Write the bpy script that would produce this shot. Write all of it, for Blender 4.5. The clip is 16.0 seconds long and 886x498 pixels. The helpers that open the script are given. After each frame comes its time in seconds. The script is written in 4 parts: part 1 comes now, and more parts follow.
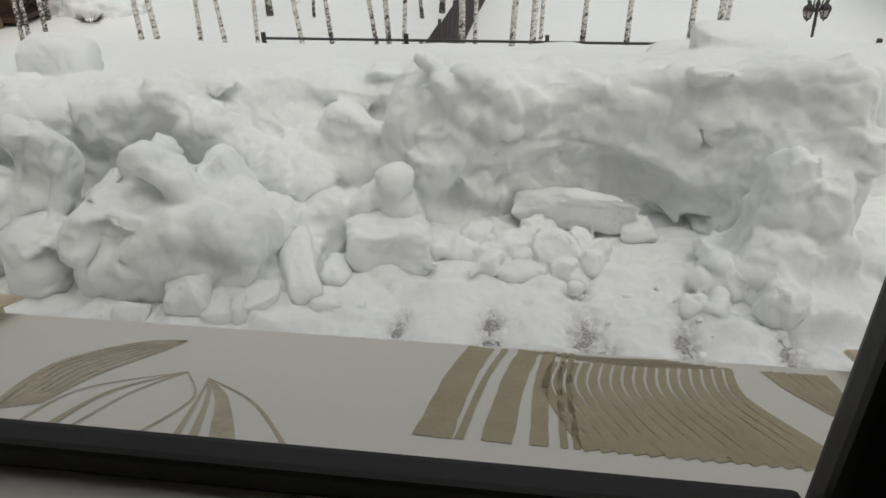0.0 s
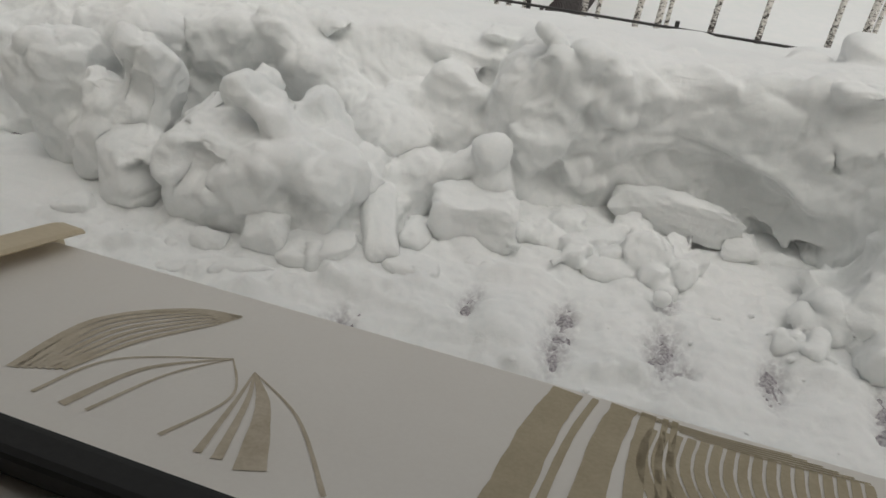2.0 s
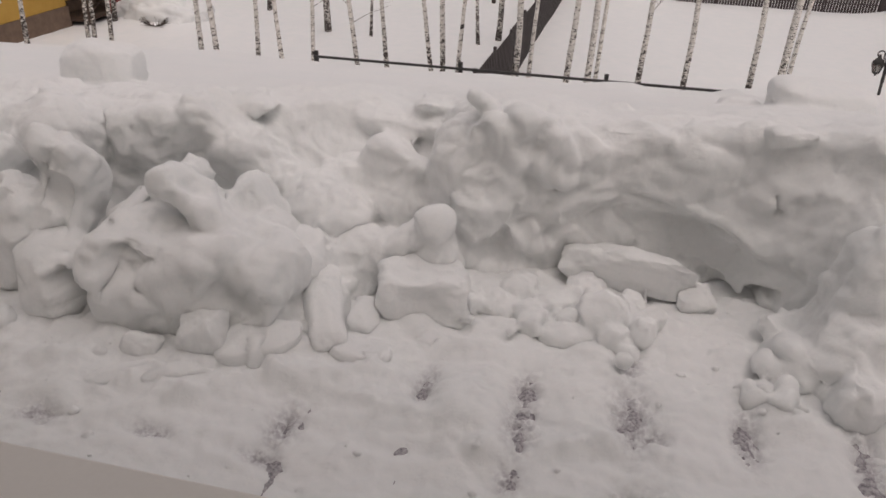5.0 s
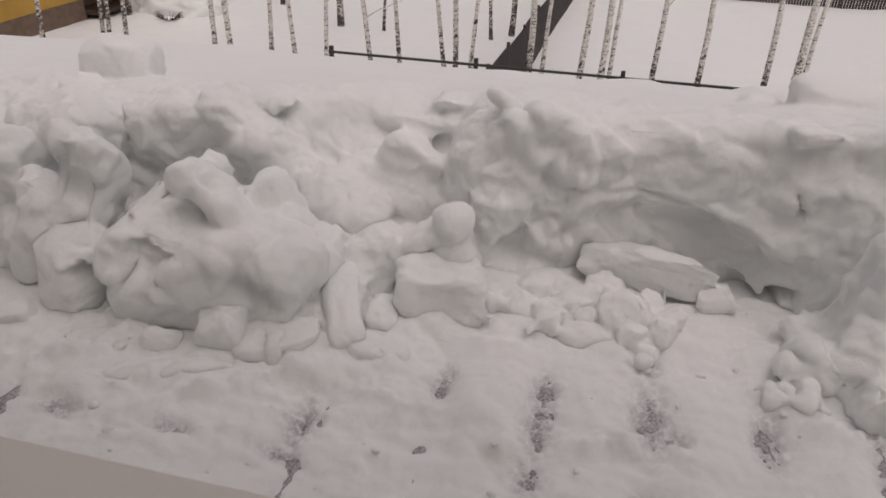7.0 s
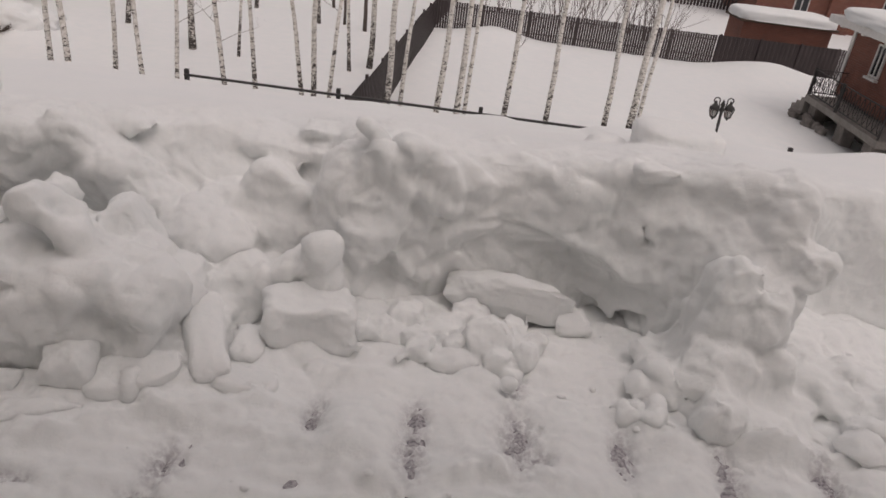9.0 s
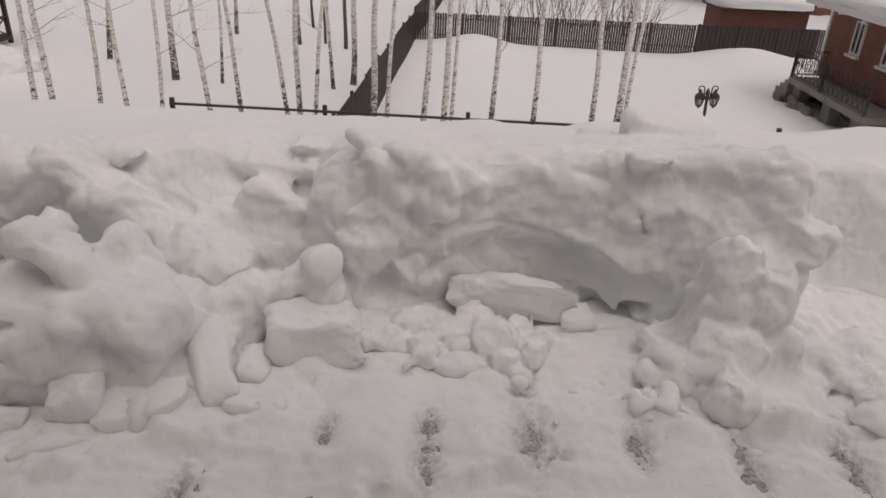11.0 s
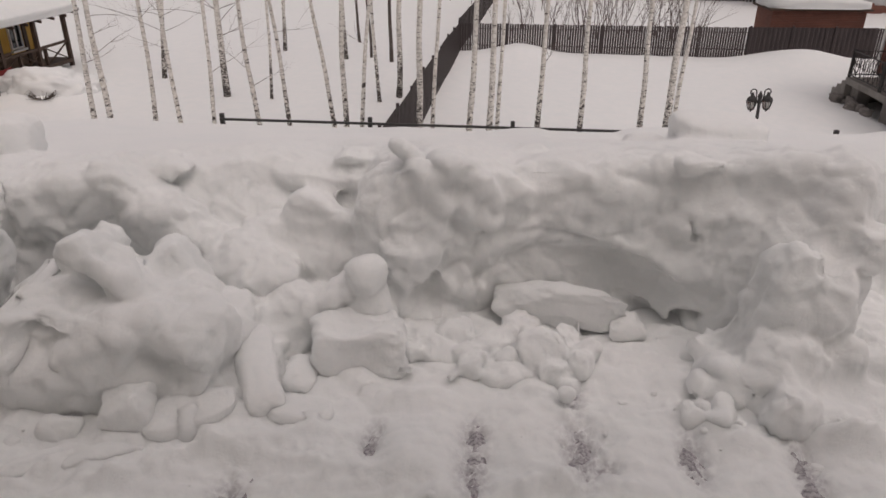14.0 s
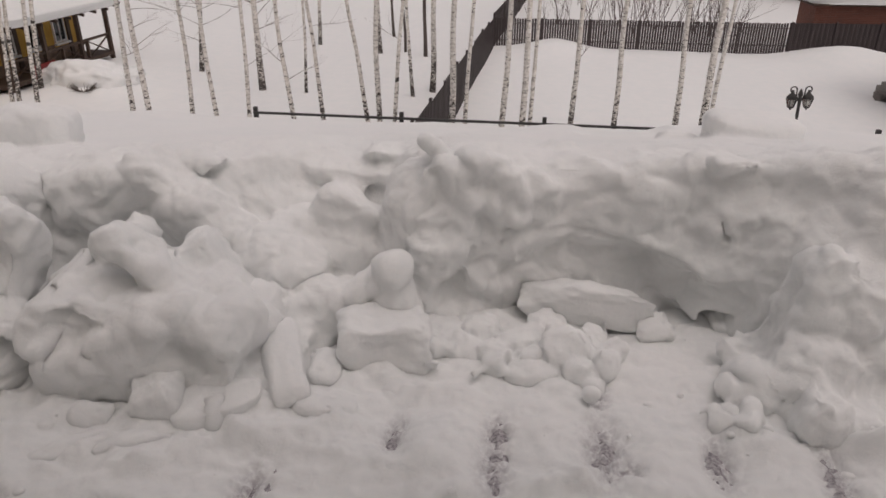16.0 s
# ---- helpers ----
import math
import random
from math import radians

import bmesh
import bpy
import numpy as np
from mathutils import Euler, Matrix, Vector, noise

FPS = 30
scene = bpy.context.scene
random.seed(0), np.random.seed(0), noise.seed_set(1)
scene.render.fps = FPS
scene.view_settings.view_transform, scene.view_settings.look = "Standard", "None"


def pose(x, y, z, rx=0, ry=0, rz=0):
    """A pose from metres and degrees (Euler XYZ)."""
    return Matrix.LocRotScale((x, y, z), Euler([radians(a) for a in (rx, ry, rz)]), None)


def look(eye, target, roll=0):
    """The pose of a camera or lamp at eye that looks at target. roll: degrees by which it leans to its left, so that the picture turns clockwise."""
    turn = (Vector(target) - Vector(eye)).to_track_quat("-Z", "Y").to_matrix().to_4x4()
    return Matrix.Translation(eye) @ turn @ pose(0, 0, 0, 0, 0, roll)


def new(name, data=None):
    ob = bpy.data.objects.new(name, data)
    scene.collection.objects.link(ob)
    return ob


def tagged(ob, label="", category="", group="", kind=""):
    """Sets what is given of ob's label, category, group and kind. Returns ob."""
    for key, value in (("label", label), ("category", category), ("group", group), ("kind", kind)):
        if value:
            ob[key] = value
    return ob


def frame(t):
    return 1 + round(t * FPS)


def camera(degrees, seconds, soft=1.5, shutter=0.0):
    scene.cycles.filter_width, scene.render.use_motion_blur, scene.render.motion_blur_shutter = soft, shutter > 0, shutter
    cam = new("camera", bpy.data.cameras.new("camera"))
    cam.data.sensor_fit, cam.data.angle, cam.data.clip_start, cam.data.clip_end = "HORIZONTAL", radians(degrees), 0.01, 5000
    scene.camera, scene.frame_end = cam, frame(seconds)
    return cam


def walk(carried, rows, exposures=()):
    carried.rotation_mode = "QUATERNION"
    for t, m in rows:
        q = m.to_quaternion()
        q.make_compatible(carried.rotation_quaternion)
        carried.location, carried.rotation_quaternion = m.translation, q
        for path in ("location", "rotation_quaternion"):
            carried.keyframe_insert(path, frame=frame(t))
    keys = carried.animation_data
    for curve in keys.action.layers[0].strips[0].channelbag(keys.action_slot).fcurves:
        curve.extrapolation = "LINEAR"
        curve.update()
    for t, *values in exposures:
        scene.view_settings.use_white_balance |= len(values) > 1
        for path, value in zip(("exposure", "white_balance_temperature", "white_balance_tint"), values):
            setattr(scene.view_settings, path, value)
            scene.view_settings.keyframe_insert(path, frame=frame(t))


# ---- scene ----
cam = camera(63.9, 16.0, soft=1.6)
PATH = [
    (0, (0.016, 0.085, 1.594), (-0.251, 1.76, 0.534), -1.9),
    (0.5, (0.011, 0.107, 1.581), (-0.301, 1.801, 0.565), -2.5),
    (1, (-0.031, 0.125, 1.6), (-0.311, 1.807, 0.556), 4.1),
    (1.5, (-0.046, 0.178, 1.578), (-0.411, 1.782, 0.442), 5.7),
    (2, (-0.028, 0.197, 1.571), (-0.492, 1.766, 0.421), 4.4),
    (2.5, (-0.019, 0.273, 1.574), (-0.597, 1.899, 0.563), -0.8),
    (3, (-0.056, 0.308, 1.58), (-0.48, 1.997, 0.597), 0.5),
    (3.5, (-0.036, 0.305, 1.568), (-0.407, 1.988, 0.553), 0.1),
    (4, (-0.029, 0.314, 1.568), (-0.381, 2.008, 0.564), 1.0),
    (6.5, (-0.06, 0.326, 1.568), (-0.466, 2.004, 0.559), 1.2),
    (7, (-0.067, 0.328, 1.571), (-0.468, 2.003, 0.554), 1.2),
    (7.5, (-0.053, 0.329, 1.562), (-0.304, 1.999, 0.491), 2.1),
    (8, (-0.096, 0.311, 1.556), (-0.116, 2.02, 0.518), 6.3),
    (8.5, (-0.092, 0.298, 1.567), (-0.098, 2.048, 0.6), 6.9),
    (9, (-0.109, 0.299, 1.573), (-0.127, 2.076, 0.657), 7.3),
    (11.5, (-0.112, 0.297, 1.546), (-0.131, 2.088, 0.656), 2.1),
    (12, (-0.113, 0.3, 1.548), (-0.154, 2.087, 0.651), 2.5),
    (12.5, (-0.114, 0.302, 1.545), (-0.152, 2.085, 0.64), 2.1),
    (13, (-0.103, 0.295, 1.545), (-0.148, 2.083, 0.651), 1.9),
    (13.5, (-0.114, 0.31, 1.549), (-0.241, 2.111, 0.69), 1.9),
    (14, (-0.101, 0.312, 1.537), (-0.249, 2.108, 0.67), 0.3),
    (14.5, (-0.127, 0.317, 1.554), (-0.285, 2.127, 0.717), 3.4),
    (15, (-0.119, 0.322, 1.554), (-0.278, 2.131, 0.715), 3.2),
    (15.5, (-0.113, 0.327, 1.555), (-0.282, 2.12, 0.685), 3.1),
    (16, (-0.085, 0.318, 1.54), (-0.319, 2.099, 0.66), 0.1),
]
EXPOSURES = [(0.0, 0.24, 6620, 5.5), (1.5, 0.14, 6700, 10.0), (2.1, 0.14, 6700, 7.5), (2.6, 0.08, 6800, 11.5), (3.0, 0.0, 6950, 19.3), (16.0, -0.06, 6950, 19.3)]
walk(cam, [(t, look(eye, target, roll)) for t, eye, target, roll in PATH], EXPOSURES)

# ---- light ----
world = bpy.data.worlds.new("overcast")
scene.world = world
world.use_nodes = True
wn = world.node_tree
sky = wn.nodes.new("ShaderNodeTexSky")
sky.sky_type, sky.sun_disc = "NISHITA", False
sky.sun_elevation, sky.sun_rotation = radians(62), radians(140)
sky.dust_density, sky.air_density = 6.0, 1.6
dull = wn.nodes.new("ShaderNodeHueSaturation")
dull.inputs["Saturation"].default_value = 0.25
wn.links.new(sky.outputs[0], dull.inputs["Color"])
wn.links.new(dull.outputs[0], wn.nodes["Background"].inputs["Color"])
wn.nodes["Background"].inputs["Strength"].default_value = 0.071
sun = new("sun", bpy.data.lights.new("sun", "SUN"))
sun.data.energy, sun.data.angle, sun.data.color = 0.42, radians(70), (1.0, 0.96, 0.92)
sun.matrix_world = look((3, 6, 22), (0, 3, 0))


# ---- materials ----
def material(name, build):
    m = bpy.data.materials.new(name)
    m.use_nodes = True
    nt = m.node_tree
    build(nt, nt.nodes["Principled BSDF"])
    return m


def coords(nt, kind="Object", scale=(1, 1, 1)):
    tc = nt.nodes.new("ShaderNodeTexCoord")
    mp = nt.nodes.new("ShaderNodeMapping")
    mp.inputs["Scale"].default_value = scale
    nt.links.new(tc.outputs[kind], mp.inputs["Vector"])
    return mp.outputs[0]


def noise_tex(nt, vec, scale, detail=4, rough=0.55):
    n = nt.nodes.new("ShaderNodeTexNoise")
    n.inputs["Scale"].default_value, n.inputs["Detail"].default_value, n.inputs["Roughness"].default_value = scale, detail, rough
    nt.links.new(vec, n.inputs["Vector"])
    return n.outputs["Fac"]


def ramp(nt, fac, stops):
    r = nt.nodes.new("ShaderNodeValToRGB")
    while len(r.color_ramp.elements) < len(stops):
        r.color_ramp.elements.new(0.5)
    for e, (p, c) in zip(r.color_ramp.elements, stops):
        e.position, e.color = p, (*c, 1)
    nt.links.new(fac, r.inputs[0])
    return r.outputs[0]


def mix(nt, fac, a, b, kind="MIX"):
    m = nt.nodes.new("ShaderNodeMix")
    m.data_type, m.blend_type = "RGBA", kind
    for sock, v in ((m.inputs[0], fac), (m.inputs[6], a), (m.inputs[7], b)):
        if isinstance(v, (int, float)):
            sock.default_value = v
        elif isinstance(v, tuple):
            sock.default_value = (*v, 1)
        else:
            nt.links.new(v, sock)
    return m.outputs[2]


def bump(nt, bsdf, *layers):
    last = None
    for fac, strength, dist in layers:
        b = nt.nodes.new("ShaderNodeBump")
        b.inputs["Strength"].default_value, b.inputs["Distance"].default_value = strength, dist
        nt.links.new(fac, b.inputs["Height"])
        if last:
            nt.links.new(last, b.inputs["Normal"])
        last = b.outputs[0]
    nt.links.new(last, bsdf.inputs["Normal"])


def plain(name, a, b, rough=0.6, scale=8.0, grain=60.0, depth=0.002, metal=0.0):
    """A surface with large blotches, fine grain and slight relief."""
    def build(nt, p):
        v = coords(nt)
        big, fine = noise_tex(nt, v, scale), noise_tex(nt, v, grain, 3)
        col = mix(nt, 0.35, ramp(nt, big, [(0.3, a), (0.7, b)]), ramp(nt, fine, [(0.35, a), (0.65, b)]))
        nt.links.new(col, p.inputs["Base Color"])
        p.inputs["Roughness"].default_value, p.inputs["Metallic"].default_value = rough, metal
        bump(nt, p, (fine, 0.5, depth))
    return material(name, build)


def snow_build(grain_depth, coarse, through_light, thin=False):
    def build(nt, p):
        v = coords(nt)
        big, mid, fine = noise_tex(nt, v, 2.2), noise_tex(nt, v, coarse, 6, 0.62), noise_tex(nt, v, 190.0, 4, 0.7)
        col = mix(nt, 0.5, ramp(nt, big, [(0.3, (0.83, 0.86, 0.86)), (0.7, (0.885, 0.89, 0.885))]),
                  ramp(nt, mid, [(0.3, (0.835, 0.86, 0.86)), (0.65, (0.90, 0.90, 0.895))]))
        nt.links.new(col, p.inputs["Base Color"])
        p.inputs["Roughness"].default_value = 0.75
        p.inputs["Specular IOR Level"].default_value = 0.2
        p.inputs["Subsurface Weight"].default_value = through_light
        p.inputs["Subsurface Radius"].default_value = (1.0, 1.0, 1.0)
        p.inputs["Subsurface Scale"].default_value = 0.03
        bump(nt, p, (mid, 0.4, grain_depth * 3), (fine, 0.5, grain_depth))
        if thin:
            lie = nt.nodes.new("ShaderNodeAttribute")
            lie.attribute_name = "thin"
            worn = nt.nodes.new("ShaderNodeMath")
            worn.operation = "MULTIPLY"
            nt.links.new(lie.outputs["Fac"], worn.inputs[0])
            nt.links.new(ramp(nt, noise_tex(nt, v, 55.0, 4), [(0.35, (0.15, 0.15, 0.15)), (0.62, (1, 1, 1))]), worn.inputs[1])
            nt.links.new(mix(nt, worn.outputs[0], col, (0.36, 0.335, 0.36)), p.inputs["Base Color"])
    return build


SNOW = material("packed_snow", snow_build(0.0040, 42.0, 0.7))
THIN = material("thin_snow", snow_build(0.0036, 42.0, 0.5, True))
YARD = material("yard_snow", snow_build(0.004, 3.0, 0.0))


def roof_build(nt, p):
    v = coords(nt)
    grain = nt.nodes.new("ShaderNodeTexVoronoi")
    grain.inputs["Scale"].default_value = 210.0
    nt.links.new(v, grain.inputs["Vector"])
    col = mix(nt, 0.55, ramp(nt, grain.outputs["Distance"], [(0.1, (0.16, 0.14, 0.16)), (0.8, (0.34, 0.31, 0.34))]),
              ramp(nt, noise_tex(nt, v, 70, 5), [(0.36, (0.20, 0.185, 0.20)), (0.60, (0.72, 0.71, 0.72))]))
    nt.links.new(col, p.inputs["Base Color"])
    p.inputs["Roughness"].default_value = 0.85
    bump(nt, p, (grain.outputs["Distance"], 0.8, 0.003))


ROOF = material("stone_granule_roofing", roof_build)


def birch_build(nt, p):
    v = coords(nt)
    flat = coords(nt, scale=(1.2, 1.2, 7.5))
    band = noise_tex(nt, flat, 3.2, 5, 0.68)
    scar = noise_tex(nt, coords(nt, scale=(1, 1, 2.2)), 1.7, 3)
    chalk = ramp(nt, noise_tex(nt, v, 14), [(0.32, (0.56, 0.52, 0.47)), (0.6, (0.84, 0.81, 0.77))])
    marks = ramp(nt, band, [(0.60, (0, 0, 0)), (0.62, (1, 1, 1))])
    scars = ramp(nt, scar, [(0.66, (0, 0, 0)), (0.70, (1, 1, 1))])
    foot = nt.nodes.new("ShaderNodeSeparateXYZ")
    nt.links.new(v, foot.inputs[0])
    up = nt.nodes.new("ShaderNodeMapRange")
    up.inputs["From Min"].default_value, up.inputs["From Max"].default_value = 2.6, 0.2
    nt.links.new(foot.outputs["Z"], up.inputs["Value"])
    cork = nt.nodes.new("ShaderNodeMath")
    cork.operation = "MULTIPLY_ADD"
    nt.links.new(up.outputs[0], cork.inputs[0])
    cork.inputs[1].default_value = 0.20
    nt.links.new(noise_tex(nt, coords(nt, scale=(1, 1, 1.8)), 9.0, 5, 0.7), cork.inputs[2])
    corky = ramp(nt, cork.outputs[0], [(0.60, (0, 0, 0)), (0.66, (1, 1, 1))])
    col = mix(nt, marks, chalk, (0.07, 0.06, 0.055))
    col = mix(nt, scars, col, (0.05, 0.042, 0.04))
    col = mix(nt, corky, col, (0.06, 0.05, 0.045))
    nt.links.new(col, p.inputs["Base Color"])
    p.inputs["Roughness"].default_value = 0.8
    bump(nt, p, (band, 0.5, 0.01))


BIRCH = material("birch_bark", birch_build)
BARK = plain("dark_bark", (0.05, 0.04, 0.035), (0.15, 0.12, 0.105), 0.9, 3, 40, 0.01)
TWIG = plain("twig_bark", (0.08, 0.06, 0.055), (0.16, 0.125, 0.11), 0.85, 3, 40, 0.003)
FENCE = plain("brown_coated_metal", (0.044, 0.033, 0.034), (0.070, 0.054, 0.054), 0.55, 2, 25, 0.002)
IRON = plain("black_painted_iron", (0.018, 0.017, 0.017), (0.045, 0.042, 0.04), 0.5, 12, 120, 0.001)
TIMBER = plain("dark_stained_timber", (0.045, 0.028, 0.02), (0.10, 0.062, 0.045), 0.7, 3, 45, 0.003)
YELLOW = plain("ochre_yellow_render", (0.52, 0.30, 0.06), (0.62, 0.38, 0.09), 0.85, 2, 60, 0.003)
BROWNSTONE = plain("brown_plinth_cladding", (0.14, 0.095, 0.07), (0.24, 0.165, 0.12), 0.85, 4, 30, 0.006)
WHITE = plain("white_paint", (0.68, 0.67, 0.65), (0.80, 0.79, 0.77), 0.45, 5, 50, 0.001)
CONCRETE = plain("rough_concrete", (0.20, 0.185, 0.17), (0.34, 0.315, 0.29), 0.9, 3, 25, 0.01)
SILL = plain("ivory_coated_steel", (0.83, 0.79, 0.735), (0.87, 0.835, 0.78), 0.42, 6, 220, 0.0002)
RESIDUE = plain("tan_film_residue", (0.41, 0.345, 0.235), (0.52, 0.45, 0.32), 0.75, 30, 260, 0.0006)
FAINT = plain("faint_film_residue", (0.46, 0.39, 0.28), (0.64, 0.57, 0.46), 0.7, 40, 260, 0.0004)
CAP = plain("cream_plastic", (0.62, 0.52, 0.36), (0.70, 0.60, 0.43), 0.45, 9, 150, 0.0004)
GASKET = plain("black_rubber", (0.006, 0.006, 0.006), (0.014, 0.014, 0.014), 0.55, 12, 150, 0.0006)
PROFILE = plain("dull_window_profile", (0.66, 0.62, 0.58), (0.74, 0.70, 0.65), 0.4, 6, 120, 0.0004)
ROOM = plain("room_plaster", (0.42, 0.38, 0.34), (0.50, 0.46, 0.41), 0.9, 2, 60, 0.002)
FACADE = plain("facade_render", (0.70, 0.67, 0.62), (0.78, 0.75, 0.70), 0.9, 2, 60, 0.003)
RED = plain("red_painted_board", (0.20, 0.02, 0.02), (0.30, 0.035, 0.03), 0.6, 3, 40, 0.002)
STONE = plain("rubble_stone", (0.15, 0.135, 0.125), (0.30, 0.27, 0.25), 0.9, 5, 30, 0.01)


def brick_build(nt, p):
    v = coords(nt, "Object")
    b = nt.nodes.new("ShaderNodeTexBrick")
    sep, com, add = nt.nodes.new("ShaderNodeSeparateXYZ"), nt.nodes.new("ShaderNodeCombineXYZ"), nt.nodes.new("ShaderNodeMath")
    nt.links.new(v, sep.inputs[0])
    add.operation = "ADD"
    nt.links.new(sep.outputs["X"], add.inputs[0]), nt.links.new(sep.outputs["Y"], add.inputs[1])
    nt.links.new(add.outputs[0], com.inputs["X"]), nt.links.new(sep.outputs["Z"], com.inputs["Y"])
    nt.links.new(com.outputs[0], b.inputs["Vector"])
    b.inputs["Scale"].default_value = 1.0
    b.inputs["Brick Width"].default_value, b.inputs["Row Height"].default_value, b.inputs["Mortar Size"].default_value = 0.26, 0.075, 0.006
    b.inputs["Color1"].default_value, b.inputs["Color2"].default_value = (0.235, 0.085, 0.058, 1), (0.17, 0.062, 0.045, 1)
    b.inputs["Mortar"].default_value = (0.26, 0.19, 0.16, 1)
    col = mix(nt, 0.4, b.outputs["Color"], ramp(nt, noise_tex(nt, v, 1.3), [(0.3, (0.12, 0.045, 0.036)), (0.7, (0.27, 0.105, 0.07))]))
    nt.links.new(col, p.inputs["Base Color"])
    p.inputs["Roughness"].default_value = 0.85
    bump(nt, p, (b.outputs["Fac"], -0.4, 0.006))


BRICK = material("red_brick", brick_build)


def glass_build(nt, p):
    p.inputs["Base Color"].default_value = (0.02, 0.022, 0.025, 1)
    p.inputs["Roughness"].default_value = 0.06
    p.inputs["Specular IOR Level"].default_value = 0.6


PANE = material("dark_window_glass", glass_build)


def clear_build(nt, p):
    p.inputs["Base Color"].default_value = (0.9, 0.9, 0.88, 1)
    p.inputs["Roughness"].default_value, p.inputs["Transmission Weight"].default_value, p.inputs["IOR"].default_value = 0.15, 1.0, 1.45


CLEAR = material("lantern_glass", clear_build)


# ---- helpers of this scene ----
def part(name, bm, mat, parent=None, label="", smooth=False):
    me = bpy.data.meshes.new(name)
    bm.to_mesh(me)
    bm.free()
    return hang(name, me, mat, parent, label, smooth)


def hang(name, me, mat, parent=None, label="", smooth=False):
    if mat and not me.materials:
        me.materials.append(mat)
    if smooth:
        me.polygons.foreach_set("use_smooth", [True] * len(me.polygons))
    ob = new(name, me)
    ob.parent = parent
    return tagged(ob, label)


def base(name, m, label, category, group="", kind=""):
    ob = new(name)
    ob.empty_display_size = 0.1
    ob.matrix_world = m
    return tagged(ob, label, category, group, kind)


def box(bm, x0, x1, y0, y1, z0, z1, bevel=0.0, m=None):
    made = bmesh.ops.create_cube(bm, size=1.0, matrix=Matrix.LocRotScale(((x0 + x1) / 2, (y0 + y1) / 2, (z0 + z1) / 2), None, (x1 - x0, y1 - y0, z1 - z0)))
    vs = made["verts"]
    if bevel:
        es = list({e for v in vs for e in v.link_edges})
        out = bmesh.ops.bevel(bm, geom=es, offset=bevel, segments=2, affect="EDGES", profile=0.6)
        vs = list({v for f in out["faces"] for v in f.verts} | {v for v in vs if v.is_valid})
    if m:
        bmesh.ops.transform(bm, matrix=m, verts=vs)
    return vs


def boxed(*args, **kw):
    bm = bmesh.new()
    box(bm, *args, **kw)
    return bm


def beam(bm, a, b, w, d=None):
    """A squared bar from a to b."""
    a, b = Vector(a), Vector(b)
    m = Matrix.Translation((a + b) / 2) @ (b - a).to_track_quat("Z", "Y").to_matrix().to_4x4()
    n = (b - a).length / 2
    box(bm, -w / 2, w / 2, -(d or w) / 2, (d or w) / 2, -n, n, m=m)


def tube(bm, pts, radii, sides=8, cap=True):
    rings = []
    pts = [Vector(q) for q in pts]
    for i, q in enumerate(pts):
        way = (pts[min(i + 1, len(pts) - 1)] - pts[max(i - 1, 0)]).normalized()
        side = way.cross(Vector((0.31, 0.95, 0.05))).normalized()
        other = way.cross(side)
        rings.append([bm.verts.new(q + radii[i] * (math.cos(k * math.tau / sides) * side + math.sin(k * math.tau / sides) * other)) for k in range(sides)])
    for r, s in zip(rings, rings[1:]):
        for k in range(sides):
            bm.faces.new((r[k], r[(k + 1) % sides], s[(k + 1) % sides], s[k]))
    if cap:
        bm.faces.new(rings[0][::-1]), bm.faces.new(rings[-1])


def fbm(q, scale, octaves=4):
    return noise.fractal(Vector(q) * scale, 0.8, 2.1, octaves, noise_basis="PERLIN_ORIGINAL")


def sheet(xs, ys, height):
    """A height field over two lists of places."""
    verts = [(x, y, height(x, y)) for y in ys for x in xs]
    n = len(xs)
    faces = [(j * n + i, j * n + i + 1, (j + 1) * n + i + 1, (j + 1) * n + i) for j in range(len(ys) - 1) for i in range(n - 1)]
    me = bpy.data.meshes.new("sheet")
    me.from_pydata(verts, [], faces)
    return me


def lump_points(half, square, rough, seed, n=12, cuts=4):
    """A lump between a ball and a block, knocked flat here and there."""
    rnd = random.Random(seed)
    bm = bmesh.new()
    bmesh.ops.create_cube(bm, size=2.0)
    bmesh.ops.subdivide_edges(bm, edges=bm.edges[:], cuts=n - 1, use_grid_fill=True)
    planes = []
    for _ in range(cuts):
        d = Vector((rnd.uniform(-1, 1), rnd.uniform(-1, 1), rnd.uniform(-0.6, 1))).normalized()
        planes.append((d, rnd.uniform(0.70, 0.95)))
    off = Vector((rnd.uniform(0, 50), rnd.uniform(0, 50), rnd.uniform(0, 50)))
    for v in bm.verts:
        c = v.co
        k = (abs(c.x) ** square + abs(c.y) ** square + abs(c.z) ** square) ** (1 / square)
        q = c / k
        for d, reach in planes:
            over = q.dot(d) - reach
            if over > 0:
                q = q - d * over * 0.85
        q = q * (1 + rough * 1.3 * fbm(q + off, 0.9, 2) + rough * 0.8 * fbm(q + off, 2.6, 3) + rough * 0.35 * fbm(q + off, 6.0, 3))
        v.co = Vector((q.x * half[0], q.y * half[1], q.z * half[2]))
    return bm


# ---- the setting ----
GROUND = -4.6


def yard_height(x, y):
    z = GROUND + 0.10 * fbm((x, y, 0), 0.22, 3) + 0.03 * fbm((x, y, 5), 0.9, 3)
    z += 0.45 * math.exp(-((x - 0.6) / 1.5) ** 2 - ((y - 34.0) / 1.4) ** 2)
    z += 0.5 * math.exp(-((x - 13.2) / 2.0) ** 2 - ((y - 33.5) / 1.6) ** 2)
    z += 0.45 * math.exp(-((x + 16.4) / 1.6) ** 2 - ((y - 24.6) / 1.2) ** 2)
    # a trodden way beside the brick house
    way = math.exp(-((x - 12.4 + 0.28 * (y - 26)) / 1.1) ** 2) * (18 < y < 34)
    z += way * (-0.12 + 0.16 * fbm((x, y, 9), 1.9, 3))
    return z


